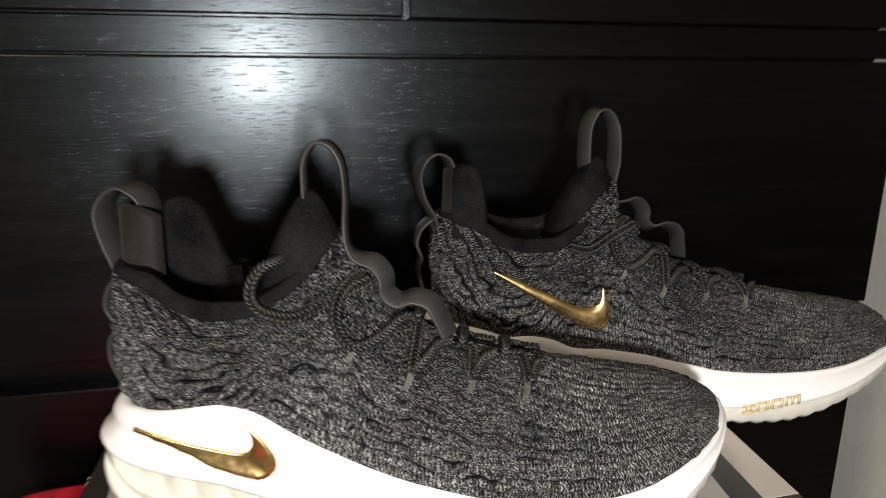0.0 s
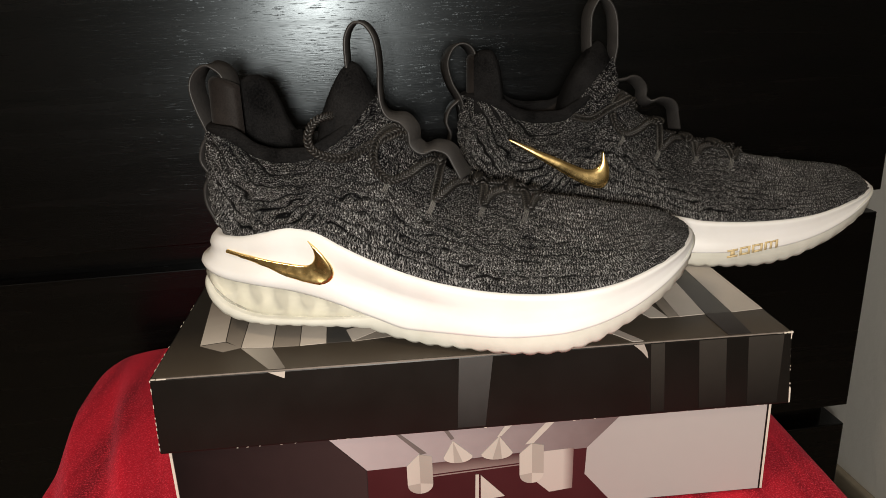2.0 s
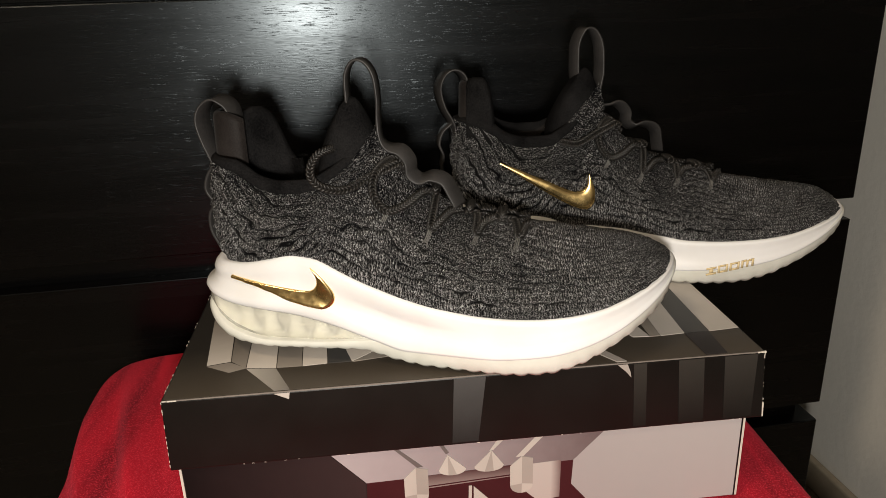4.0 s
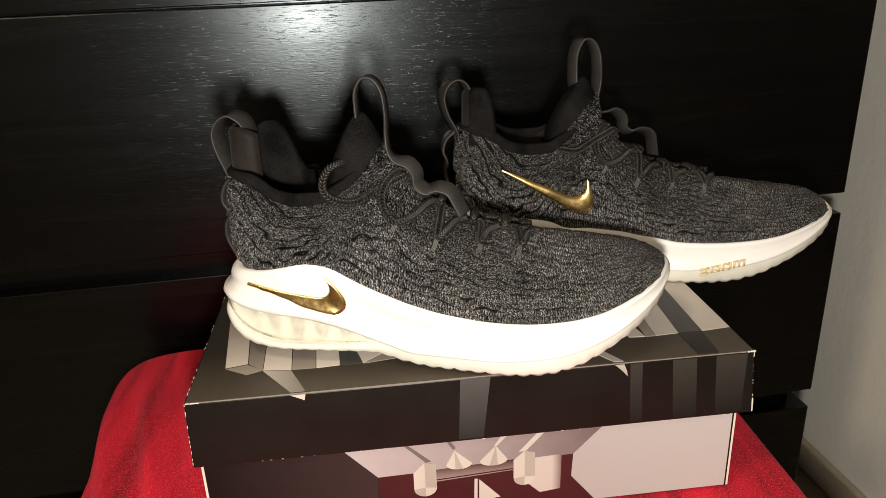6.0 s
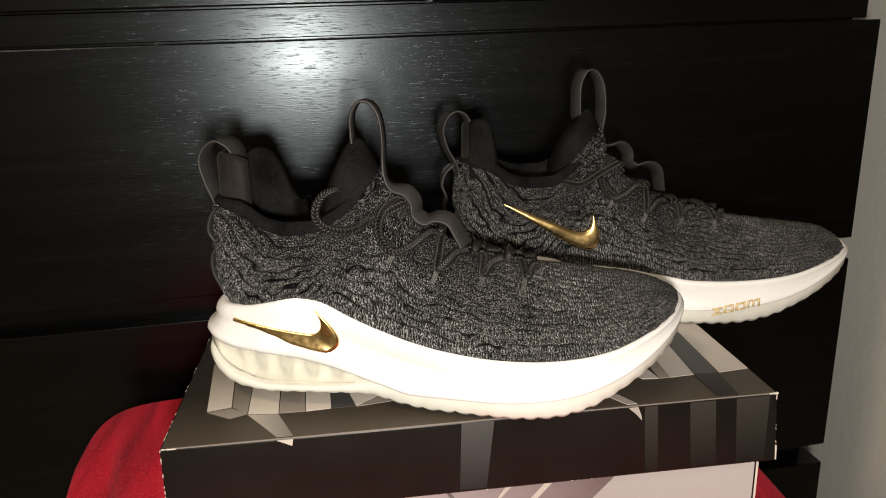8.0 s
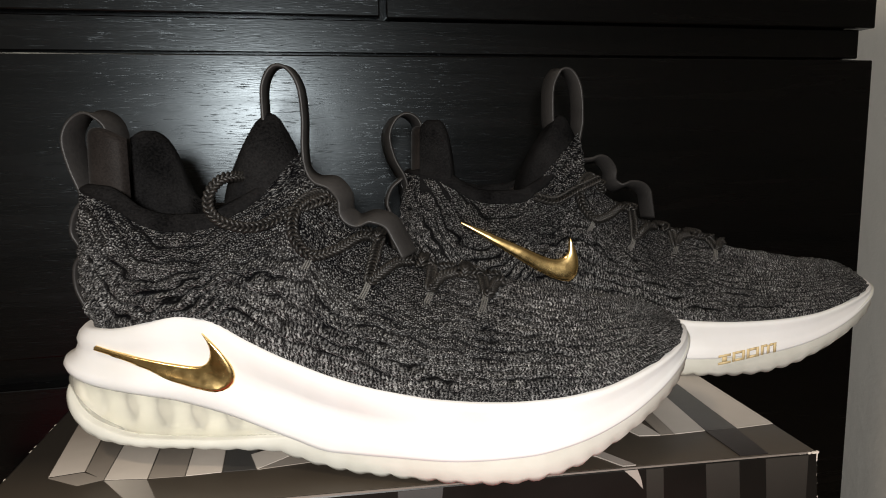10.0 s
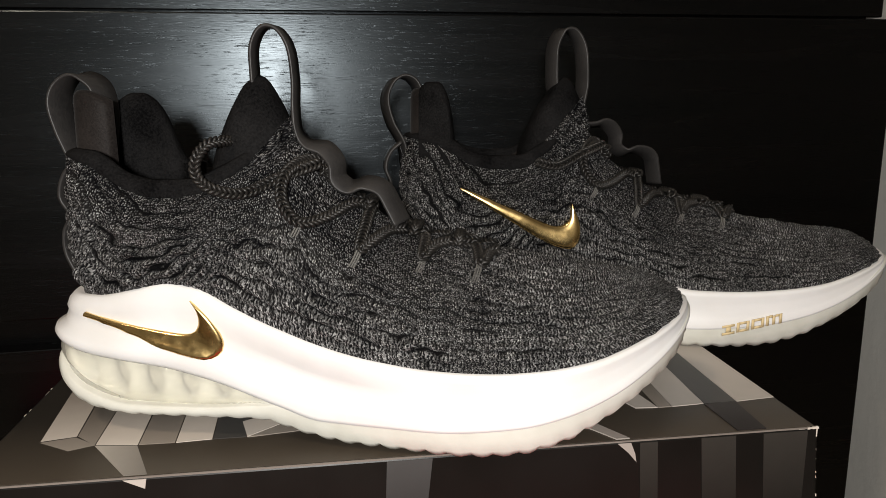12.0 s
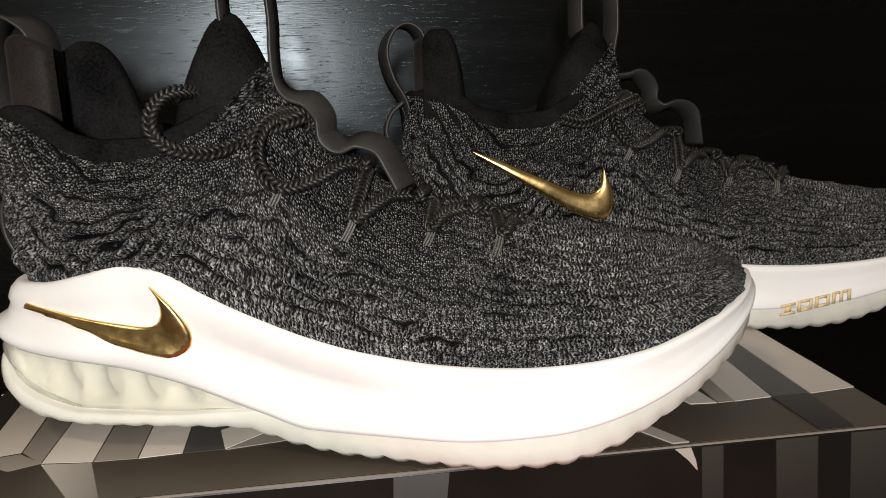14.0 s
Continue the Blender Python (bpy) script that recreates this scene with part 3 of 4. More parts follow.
# ---- shoes ----
# plan outline of a right shoe, heel at x 0, toe at 0.299, outer side at -y
OUTLINE = [(0.0, 0.0), (0.0035, -0.0155), (0.015, -0.028), (0.04, -0.037), (0.07, -0.041), (0.11, -0.0465), (0.15, -0.056),
           (0.19, -0.065), (0.225, -0.0655), (0.255, -0.056), (0.278, -0.040), (0.292, -0.02), (0.299, 0.003),
           (0.296, 0.020), (0.284, 0.035), (0.262, 0.046), (0.23, 0.0505), (0.19, 0.0475), (0.15, 0.0395), (0.11, 0.0355),
           (0.07, 0.0345), (0.04, 0.0335), (0.015, 0.027), (0.0035, 0.0155)]


def table(*pts):
    xs, ys = zip(*pts)
    def at(x):
        # smooth interpolation without overshoot
        x = min(max(x, xs[0]), xs[-1])
        i = max(0, min(len(xs) - 2, int(np.searchsorted(xs, x) - 1)))
        def slope(k):
            if k == 0 or k == len(xs) - 1:
                return 0.0
            a, b = (ys[k] - ys[k - 1]) / (xs[k] - xs[k - 1]), (ys[k + 1] - ys[k]) / (xs[k + 1] - xs[k])
            return 0.0 if a * b <= 0 else 2 * a * b / (a + b)
        h = xs[i + 1] - xs[i]
        s = (x - xs[i]) / h
        return (ys[i] * (1 + 2 * s) * (1 - s) ** 2 + slope(i) * h * s * (1 - s) ** 2
                + ys[i + 1] * s * s * (3 - 2 * s) + slope(i + 1) * h * s * s * (s - 1))
    return at


SOLE_TOP = table((0, 0.0595), (0.024, 0.0605), (0.049, 0.0655), (0.063, 0.0685), (0.075, 0.067), (0.093, 0.0585), (0.109, 0.0512),
                 (0.13, 0.0438), (0.151, 0.0393), (0.174, 0.0369), (0.197, 0.0365), (0.22, 0.0374), (0.242, 0.0395), (0.262, 0.0436), (0.28, 0.0475), (0.299, 0.0505))
LIP = table((0, 0.040), (0.02, 0.0365), (0.056, 0.0325), (0.079, 0.0275), (0.112, 0.0165), (0.13, 0.0118), (0.17, 0.0115), (0.21, 0.0145), (0.23, 0.0185), (0.25, 0.0248), (0.27, 0.034), (0.285, 0.0415), (0.299, 0.0462))
OUT_TOP = table((0, 0.031), (0.008, 0.0255), (0.023, 0.0185), (0.042, 0.0148), (0.07, 0.0145), (0.1, 0.0165), (0.112, 0.0175), (0.135, 0.0132), (0.17, 0.013), (0.21, 0.016), (0.23, 0.02), (0.25, 0.0263), (0.27, 0.0355), (0.285, 0.043), (0.299, 0.0477))
BOTTOM = table((0, 0.023), (0.01, 0.0145), (0.025, 0.0095), (0.05, 0.0085), (0.1, 0.0085), (0.12, 0.0035), (0.14, 0.0008), (0.19, 0.0), (0.21, 0.0012), (0.23, 0.0055), (0.25, 0.0135), (0.27, 0.023), (0.285, 0.031), (0.299, 0.039))
RIDGE = table((0.1, 0.134), (0.113, 0.130), (0.13, 0.109), (0.149, 0.095), (0.163, 0.0855), (0.185, 0.0795), (0.208, 0.0748), (0.235, 0.0698), (0.264, 0.064), (0.28, 0.0592), (0.299, 0.0505))
RIM = table((0, 0.122), (0.02, 0.119), (0.03, 0.1138), (0.04, 0.1082), (0.055, 0.1052), (0.07, 0.1055), (0.085, 0.1125), (0.1, 0.122), (0.113, 0.130))
RIM_Y = table((0, 0.0), (0.006, 0.014), (0.02, 0.024), (0.05, 0.028), (0.075, 0.0275), (0.09, 0.021), (0.1, 0.014), (0.113, 0.0045), (0.13, 0.001), (0.299, 0.0))


PAD_TOP = table((0.028, 0.1465), (0.034, 0.1482), (0.04, 0.148), (0.0445, 0.1455), (0.0485, 0.14), (0.052, 0.131), (0.0555, 0.121), (0.06, 0.1135), (0.067, 0.108))


def sole_normal(loop):
    t = np.roll(loop, -1, 0) - np.roll(loop, 1, 0)
    t /= np.linalg.norm(t, axis=1)[:, None]
    return np.stack([t[:, 1], -t[:, 0]], 1)   # outwards for this turn: the loop goes outer side first


INNER = table((0, 0.0), (0.03, 0.004), (0.06, 0.015), (0.085, 0.0145), (0.11, 0.0055), (0.135, 0.001), (0.155, 0.0015), (0.175, 0.003), (0.299, 0.0025))


def sole_top(x, y):
    """The sole's upper edge; it runs lower along the inner side of the forefoot."""
    return SOLE_TOP(x) - INNER(x) * max(0.0, min(1.0, y / 0.02))


def side_point(x, y, nx, ny, v):
    """A point of the upper above the outline point (x, y), v from the sole's edge to the top line."""
    inset = 0.012 - 0.0085 * min(1.0, x / 0.1) + 0.0035 * max(0.0, 1 - x / 0.04)
    xb, yb, zb = x - nx * inset, y - ny * inset, sole_top(x, y) - 0.003
    if x < 0.113:
        zt, yt, xt = RIM(x), math.copysign(RIM_Y(x), y), x + 0.0135 * (1 - x / 0.113)
    else:
        xt = x - 0.024 * max(0.0, (x - 0.2) / 0.1) ** 1.6
        zt, yt = RIDGE(xt) if x > 0.2 else RIDGE(x), math.copysign(RIM_Y(x), y)
        if x > 0.285:
            yt = 0.0
    w = min(1.0, max(0.0, (x - 0.06) / 0.12))
    a = v * math.pi / 2
    fy = (1 - w) * (1 - v ** 1.6) + w * (0.5 * math.cos(a) + 0.5 * (1 - v ** 1.5))
    fz = (1 - w) * v + w * (0.6 * math.sin(a) + 0.4 * v)
    bulge = 0.0035 * math.sin(math.pi * v) * (1 - w)
    return np.array([xt + (xb - xt) * fy + nx * bulge, yt + (yb - yt) * fy + ny * bulge, zb + (zt - zb) * fz])


def knit_relief(u, v, x):
    """Height of the knitted ridges and how far upright ribs cross them: wavy cords along the side, slanting cables at the heel."""
    heel = max(0.0, min(1.0, (0.085 - x) / 0.035))
    toe = max(0.0, min(1.0, (x - 0.17) / 0.06))
    low = max(0.0, min(1.0, (0.045 - v) / 0.03)) * (1 - toe)
    mid = max(0.0, min(1.0, (v - 0.03) / 0.015)) * (1 - heel) * (1 - toe)
    warp = noise.noise((u * 40, v * 30, 0.3)) * (0.8 - 0.2 * toe) + noise.noise((u * 95, v * 120, 2.0)) * 0.5 + noise.noise((u * 190, v * 210, 4.0)) * 0.2
    cord = (v + 0.62 * heel * u) / (0.0064 + 0.0026 * heel - 0.0012 * toe) + warp * (1 + 0.1 * heel)
    patch = max(0.0, min(1.0, 0.55 + 1.5 * noise.noise((u * 62, v * 105, 5.0))))
    amp = (0.0023 + 0.0006 * heel + 0.0005 * low) * (1 - 0.3 * mid) * (1 - 0.1 * toe)
    broken = 0.5 + 0.5 * math.sin(u * 2 * math.pi / 0.016 + 3.5 * noise.noise((u * 20, v * 140, 8)) + 2.6 * math.floor(cord))
    bow = abs(math.sin(cord * math.pi)) * 2 - 1
    return amp * (0.42 + 0.58 * patch) * bow * (0.45 + 0.55 * broken), max(toe, 0.75 * low)


def build_shoe(m, right, label):
    """A knitted low basketball shoe. right: the outer side looks to -y; else it is mirrored."""
    flip = not right
    thing = base("sneaker", m)
    tagged(thing, label, "sneaker", "pair of sneakers")

    def add(name, bm, material, parent=thing, lab="", smooth=True):
        if flip:
            for v in bm.verts:
                v.co.y = -v.co.y
            bmesh.ops.reverse_faces(bm, faces=bm.faces[:])
        return part(name, bm, material, parent, lab, smooth)

    # sole
    n = 320
    loop = spline(OUTLINE, n, True)
    nrm = sole_normal(loop)
    if (nrm[n // 4] @ (0, -1)) < 0:
        nrm = -nrm

    def wall(profile, lo, hi):
        rows = []
        for f, off in profile:
            rows.append([(x + nx * o, y + ny * o, z) for (x, y), (nx, ny) in zip(loop, nrm)
                         for o, z in [(off(x) if callable(off) else off, lo(x) + ((sole_top(x, y) if hi is SOLE_TOP else hi(x)) - lo(x)) * f)]])
        return rows

    dent = lambda x: 0.0034 * math.exp(-((x - 0.125) / 0.034) ** 2)
    heel = lambda x: max(0.0, min(1.0, (0.12 - x) / 0.06))
    top_in = lambda x: -0.0112 + 0.0082 * min(1.0, x / 0.1)
    rows = wall([(0.97, lambda x: top_in(x) - 0.006), (1.0, lambda x: top_in(x) - 0.0012), (1.0, lambda x: top_in(x) + 0.0004), (0.965, lambda x: top_in(x) + 0.0016),
                 (0.85, lambda x: top_in(x) * 0.75 + 0.001), (0.7, lambda x: top_in(x) * 0.55), (0.6, lambda x: top_in(x) * 0.48 - 0.0012 * heel(x) - 0.6 * dent(x)), (0.5, lambda x: top_in(x) * 0.42 - 0.0012 * heel(x) - dent(x)),
                 (0.36, lambda x: top_in(x) * 0.3 - 0.0014 * heel(x) - 0.8 * dent(x)), (0.25, lambda x: -0.0006 - 0.1 * dent(x)), (0.14, lambda x: 0.0003), (0.05, lambda x: 0.0002 - 0.0006 * heel(x)), (0.0, lambda x: 0.0003 - 0.0018 * heel(x)), (0.0, lambda x: -0.012)],
                LIP, SOLE_TOP)
    midsole = add("midsole", grid_bm(rows, closed_u=True), WHITE, thing, "white sculpted foam midsole")
    rows = wall([(1.0, -0.02), (1.0, lambda x: -0.0001 - 0.0014 * heel(x)), (0.9, lambda x: 0.0001 - 0.0004 * heel(x)), (0.6, lambda x: -0.0006 + 0.001 * heel(x)), (0.25, -0.0009), (0.0, -0.004)], BOTTOM, OUT_TOP)
    # moulded teeth along the lower edge
    for r, k in ((4, 0.4), (5, 1.0)):
        for j in range(n):
            x, y, z = rows[r][j]
            tooth = abs(math.sin(j / n * 2 * math.pi * 36)) ** 0.8
            deep = 0.0004 + 0.0008 * max(0.0, min(1.0, (x - 0.2) / 0.05))
            rows[r][j] = (x - nrm[j][0] * deep * k * (1 - tooth), y - nrm[j][1] * deep * k * (1 - tooth), z + 0.0015 * k * (1 - tooth))
    rows.append([(x - nx * 0.014, y - ny * 0.014, BOTTOM(x) * 0.55 + 0.0003) for (x, y), (nx, ny) in zip(loop, nrm)])
    rows.append([(0.03 + (x - 0.03) * 0.8, y * 0.2, BOTTOM(x) * 0.4 + 0.0005) for x, y in loop])
    add("outsole", grid_bm(rows, closed_u=True), MILKY, thing, "milky translucent rubber outsole with a toothed edge")
    # air cushion at the heel, with its posts inside
    sel = [j for j in range(n) if loop[j][0] < 0.118]
    order = sorted([j for j in sel if j > n // 2]) + sorted([j for j in sel if j <= n // 2])
    rows = []
    for f, o in ((1.0, -0.008), (0.92, -0.0035), (0.5, -0.0014), (0.08, -0.0035), (0.0, -0.008)):
        rows.append([(loop[j][0] + nrm[j][0] * o, loop[j][1] + nrm[j][1] * o, OUT_TOP(loop[j][0]) - 0.001 + (LIP(loop[j][0]) + 0.002 - OUT_TOP(loop[j][0])) * f) for j in order])
    add("air_cushion", grid_bm(rows), AIR, thing, "clear air cushion in the heel").visible_shadow = False
    for x, y in ((0.0115, 0.004), (0.015, -0.0135), (0.0285, -0.0225), (0.044, -0.0265), (0.06, -0.0288), (0.076, -0.0308), (0.091, -0.0325), (0.104, -0.0345)):
        h = LIP(x) - OUT_TOP(x)
        bm = bmesh.new()
        prof = spline([(0.0075, -0.001), (0.0045, h * 0.3), (0.004, h * 0.5), (0.0045, h * 0.7), (0.0075, h + 0.001)], 10)
        add("air_post", grid_bm([[(x + r * math.cos(a), y + r * math.sin(a), OUT_TOP(x) + z) for a in np.arange(16) * math.pi / 8] for r, z in prof], closed_u=True), AIRPOST, thing, "frosted post inside the cushion")
    core = [[(0.03 + (loop[j][0] - 0.03) * 0.9 + nrm[j][0] * -0.016, loop[j][1] + nrm[j][1] * -0.016, z(loop[j][0])) for j in order] for z in (OUT_TOP, LIP)]
    add("cushion_core", grid_bm(core), AIRCORE, thing)

    # knitted upper
    N, M = 860, 96
    big = spline(OUTLINE, N, True)
    bn = sole_normal(big)
    if (bn[N // 4] @ (0, -1)) < 0:
        bn = -bn
    run = np.concatenate([[0], np.cumsum(np.linalg.norm(np.diff(big, axis=0), axis=1))])
    rows, uvs, relief_shade, ribbed = [], [], [], []
    for i in range(M):
        v = i / (M - 1)
        row, uv = [], []
        for j in range(N):
            (x, y), (nx, ny) = big[j], bn[j]
            p = side_point(x, y, nx, ny, v)
            if not right:       # this one's toe box is a little flatter
                p[2] -= 0.0035 * v * max(0.0, min(1.0, (x - 0.19) / 0.03, (0.306 - x) / 0.03))
            hgt = v * (0.06 + 0.03 * max(0.0, min(1.0, (x - 0.06) / 0.1)))
            fade = min(1.0, max(0.0, v - 0.05) / 0.1, (1 - v) / 0.05 + 0.25)
            k, rib = knit_relief(min(run[j], run[-1] - run[j]), hgt, x)
            k *= fade
            up = 0.7 * v * max(0.0, min(1.0, (x - 0.1) / 0.1))
            row.append(p + np.array([nx * (1 - up), ny * (1 - up), up]) * (k + 0.0006))
            uv.append((run[j], hgt))
            # painted groove shade, 0 in the grooves and 1 on the cords
            relief_shade.append(max(0.0, min(1.0, 0.52 + k / 0.0026)))
            ribbed.append(rib)
        rows.append(row)
        uvs.append(uv)
    bm = grid_bm(rows, closed_u=True)
    lay = bm.loops.layers.uv.new("UVMap")
    flat = [q for r in uvs for q in r]
    bm.verts.index_update()
    for f in bm.faces:
        for l in f.loops:
            l[lay].uv = flat[l.vert.index]
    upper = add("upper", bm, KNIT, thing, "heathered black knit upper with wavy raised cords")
    upper.data.attributes.new("relief_shade", "FLOAT", "POINT").data.foreach_set("value", relief_shade)
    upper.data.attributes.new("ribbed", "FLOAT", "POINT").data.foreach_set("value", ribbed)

    def on_side(x, z, side=-1, lift=0.0):
        """The place on the upper's skin at this length and height; side -1: outer, 1: inner."""
        near = [j for j in range(N) if (big[j][1] * side > 0)]
        lo, hi = 0.0, 1.0
        j = min(near, key=lambda k: abs(side_point(big[k][0], big[k][1], bn[k][0], bn[k][1], 0.6)[0] - x))
        for _ in range(26):
            mid = (lo + hi) / 2
            if side_point(big[j][0], big[j][1], bn[j][0], bn[j][1], mid)[2] < z:
                lo = mid
            else:
                hi = mid
        p = side_point(big[j][0], big[j][1], bn[j][0], bn[j][1], lo)
        return np.array([x, p[1] + side * lift * 0.8, p[2] + lift * 0.6])

    # ribbed collar band round the opening and the dark lining inside
    rimset = [j for j in range(N) if big[j][0] < 0.108]
    rimo = sorted([j for j in rimset if j > N // 2]) + sorted([j for j in rimset if j <= N // 2])
    top = [side_point(big[j][0], big[j][1], bn[j][0], bn[j][1], 1.0) for j in rimo]
    inw = []
    for p in top:
        d = np.array([0.045 - p[0], -p[1], 0])
        inw.append(d / (np.linalg.norm(d) + 1e-9))
    band = [(-0.0018, -0.0012), (-0.0022, 0.001), (-0.0012, 0.0038), (0.0008, 0.0062), (0.0024, 0.0066), (0.0034, 0.0045), (0.0045, -0.004)]
    rows = [[p + d * a + np.array([0, 0, b * (1 - 0.75 * max(0.0, min(1.0, (p[0] - 0.075) / 0.03))) * (0.35 + 0.65 * max(0.0, min(1.0, (p[0] - 0.016) / 0.022)))]) for p, d in zip(top, inw)] for a, b in band]
    add("collar", grid_bm(rows), COLLAR, upper, "plain black ribbed collar band")
    rows = [[p + d * a + np.array([0, 0, b]) for p, d in zip(top, inw)] for a, b in ((0.004, 0.0), (0.0075, -0.014), (0.006, -0.03), (0.004, -0.05))]
    rows.append([np.array([0.05 + (p[0] - 0.05) * 0.3, p[1] * 0.2, 0.055]) for p in top])
    add("lining", grid_bm(rows), LINING, upper, "black lining")

    # padded heel pillow standing up inside the collar, on the inner side and round the back
    for name, pts, thick in (("heel_pad", [(0.036, -0.0055), (0.029, -0.0075), (0.0225, -0.006), (0.0195, 0.001), (0.021, 0.009), (0.028, 0.0145)], 0.0032),
                             ("side_pad", [(0.029, 0.0125), (0.036, 0.0175), (0.046, 0.0205), (0.056, 0.022), (0.066, 0.0235)] if right else [(0.022, 0.0135), (0.027, 0.0165), (0.032, 0.019), (0.036, 0.0205), (0.04, 0.0215)], 0.0048)):
        line = spline(pts, 40)
        rows = []
        for i, (x, y) in enumerate(line):
            s = i / 39
            if name == "heel_pad":
                ztop = 0.1495 - 0.005 * max(0.0, 1 - s / 0.3) ** 1.5
            else:
                ztop = (PAD_TOP(x) if right else 0.108 + 0.045 * math.sqrt(max(0.0, 1 - (max(0.0, x - 0.031) / 0.0095) ** 2))) - 0.003 * max(0.0, 0.2 - s) / 0.2
            d = line[min(i + 1, 39)] - line[max(i - 1, 0)]
            d /= np.linalg.norm(d)
            nn = np.array([-d[1], d[0]])
            end = min(1.0, 10 * min(s, 1 - s) + 0.25) ** 0.5
            ring = []
            for a in np.linspace(0, math.pi, 13):
                o = math.cos(a) * thick * end
                ring.append((x + nn[0] * o, y + nn[1] * o, ztop - thick * 1.4 + math.sin(a) * thick * 1.4))
            w = thick * end
            rows.append([(x + nn[0] * w * 1.1, y + nn[1] * w * 1.1, 0.075), (x + nn[0] * w * 1.25, y + nn[1] * w * 1.25, 0.115)] + ring + [(x - nn[0] * w * 1.25, y - nn[1] * w * 1.25, 0.115), (x - nn[0] * w * 1.1, y - nn[1] * w * 1.1, 0.075)])
        add(name, grid_bm(rows), LINING if name == "heel_pad" else COLLAR, thing, "padded dark heel lining")

    # heel pull loop
    path = spline([(0.0185, 0.001, 0.098), (0.0165, 0.0, 0.117), (0.012, -0.001, 0.132), (0.0098, -0.001, 0.144), (0.0128, 0.0, 0.152), (0.0195, 0.001, 0.156), (0.0275, 0.002, 0.151), (0.0295, 0.002, 0.138), (0.027, 0.002, 0.12)] if right else
                  [(0.0125, 0.0, 0.1), (0.0105, 0.0, 0.117), (0.0042, 0.0, 0.13), (0.0015, 0.0, 0.1435), (0.0055, 0.0, 0.153), (0.0127, 0.0, 0.1562), (0.0192, 0.0, 0.1515), (0.0208, 0.0, 0.14), (0.0195, 0.0, 0.123)], 60)
    add("heel_loop", ribbon_bm(path, (0.35, 1.0, 0.1), 0.0145, 0.0016), RIBBON, thing, "charcoal webbing pull loop")
    path = spline([(0.0165, -0.001, 0.118), (0.011, -0.001, 0.111), (0.0088, -0.001, 0.102), (0.0125, -0.001, 0.0935), (0.009, -0.001, 0.086), (0.0088, -0.001, 0.076), (0.0135, -0.001, 0.064)] if right else
                  [(0.0105, 0.0, 0.119), (0.0035, 0.0, 0.1125), (0.0008, 0.0, 0.1035), (0.0035, 0.0, 0.095), (0.0025, 0.0, 0.087), (0.004, 0.0, 0.077), (0.0095, 0.0, 0.064)], 50)
    add("heel_strip", ribbon_bm(path, (0.1, 1.0, 0.0), 0.014, 0.0018), RIBBON, thing, "wavy charcoal webbing strip down the heel")

    # tongue
    rows = []
    for s, (x0, x1, z, w) in enumerate(((0.078, 0.112, 0.085, 0.021), (0.0775, 0.1145, 0.104, 0.021), (0.0785, 0.1155, 0.118, 0.0185), (0.082, 0.1145, 0.129, 0.0155), (0.087, 0.111, 0.140, 0.0125), (0.0925, 0.1065, 0.149, 0.0095), (0.0965, 0.1035, 0.1535, 0.006))):
        if not right:       # this one leans a little further forward
            x0, x1 = x0 + 0.1 * max(0.0, z - 0.1), x1 + 0.1 * max(0.0, z - 0.1)
        cx = (x0 + x1) / 2
        ring = []
        for a in np.arange(40) * math.pi / 20:
            c, sn = math.cos(a), math.sin(a)
            ring.append((cx + (x1 - x0) / 2 * math.copysign(abs(c) ** 0.9, c) - 0.004 * abs(sn) ** 2, w * math.copysign(abs(sn) ** 0.8, sn), z - 0.002 * abs(sn)))
        rows.append(ring)
    rows.append([(0.0998 if right else 0.1053, 0.0, 0.1555)] * 40)
    fine = []
    cols = [spline([r[j] for r in rows], 26) for j in range(40)]
    fine = [[cols[j][i] for j in range(40)] for i in range(26)]
    bm = grid_bm(fine, closed_u=True)
    bmesh.ops.remove_doubles(bm, verts=bm.verts[:], dist=0.00005)
    tongue = add("tongue", bm, COLLAR, thing, "smooth black padded tongue")
    # the tongue's knitted face, cut off along a slanting line towards its tip
    cols = [spline([fine[i][j] for i in range(26)], 110) for j in range(40)]
    ringed = [spline([cols[j][i] for j in range(40)], 170, True) for i in range(18, 96)]
    rows, uvs, relief_shade = [], [], []
    for row in ringed:
        mid = np.mean(row, axis=0)
        out, arc = [], 0.0
        for j, p in enumerate(row):
            arc += float(np.linalg.norm(p - row[j - 1])) if j else 0.0
            d = p - mid
            d = d / (np.linalg.norm(d) + 1e-9)
            cord = p[2] / 0.0062 + 0.9 * noise.noise((arc * 60, p[2] * 40, 3.0)) + 0.35 * math.sin(arc * 2 * math.pi / 0.011)
            k = 0.0012 * (abs(math.sin(cord * math.pi)) * 2 - 1)
            out.append(p + d * (0.0016 + k))
            uvs.append((arc, p[2]))
            # same painted groove shade for the tongue's cords
            relief_shade.append(max(0.0, min(1.0, 0.5 + k / 0.002)))
        rows.append(out)
    bm = grid_bm(rows, closed_u=True)
    lay, tone = bm.loops.layers.uv.new("UVMap"), bm.verts.layers.float.new("relief_shade")
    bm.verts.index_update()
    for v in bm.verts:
        v[tone] = relief_shade[v.index]
    for f in bm.faces:
        for l in f.loops:
            l[lay].uv = uvs[l.vert.index]
    away = [f for f in bm.faces if f.calc_center_median().z > (0.1175 + 1.25 * (f.calc_center_median().x - 0.098) if right else 0.1265 + 1.05 * (f.calc_center_median().x - 0.098))]
    bmesh.ops.delete(bm, geom=away, context="FACES")
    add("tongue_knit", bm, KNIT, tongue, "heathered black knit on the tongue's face")

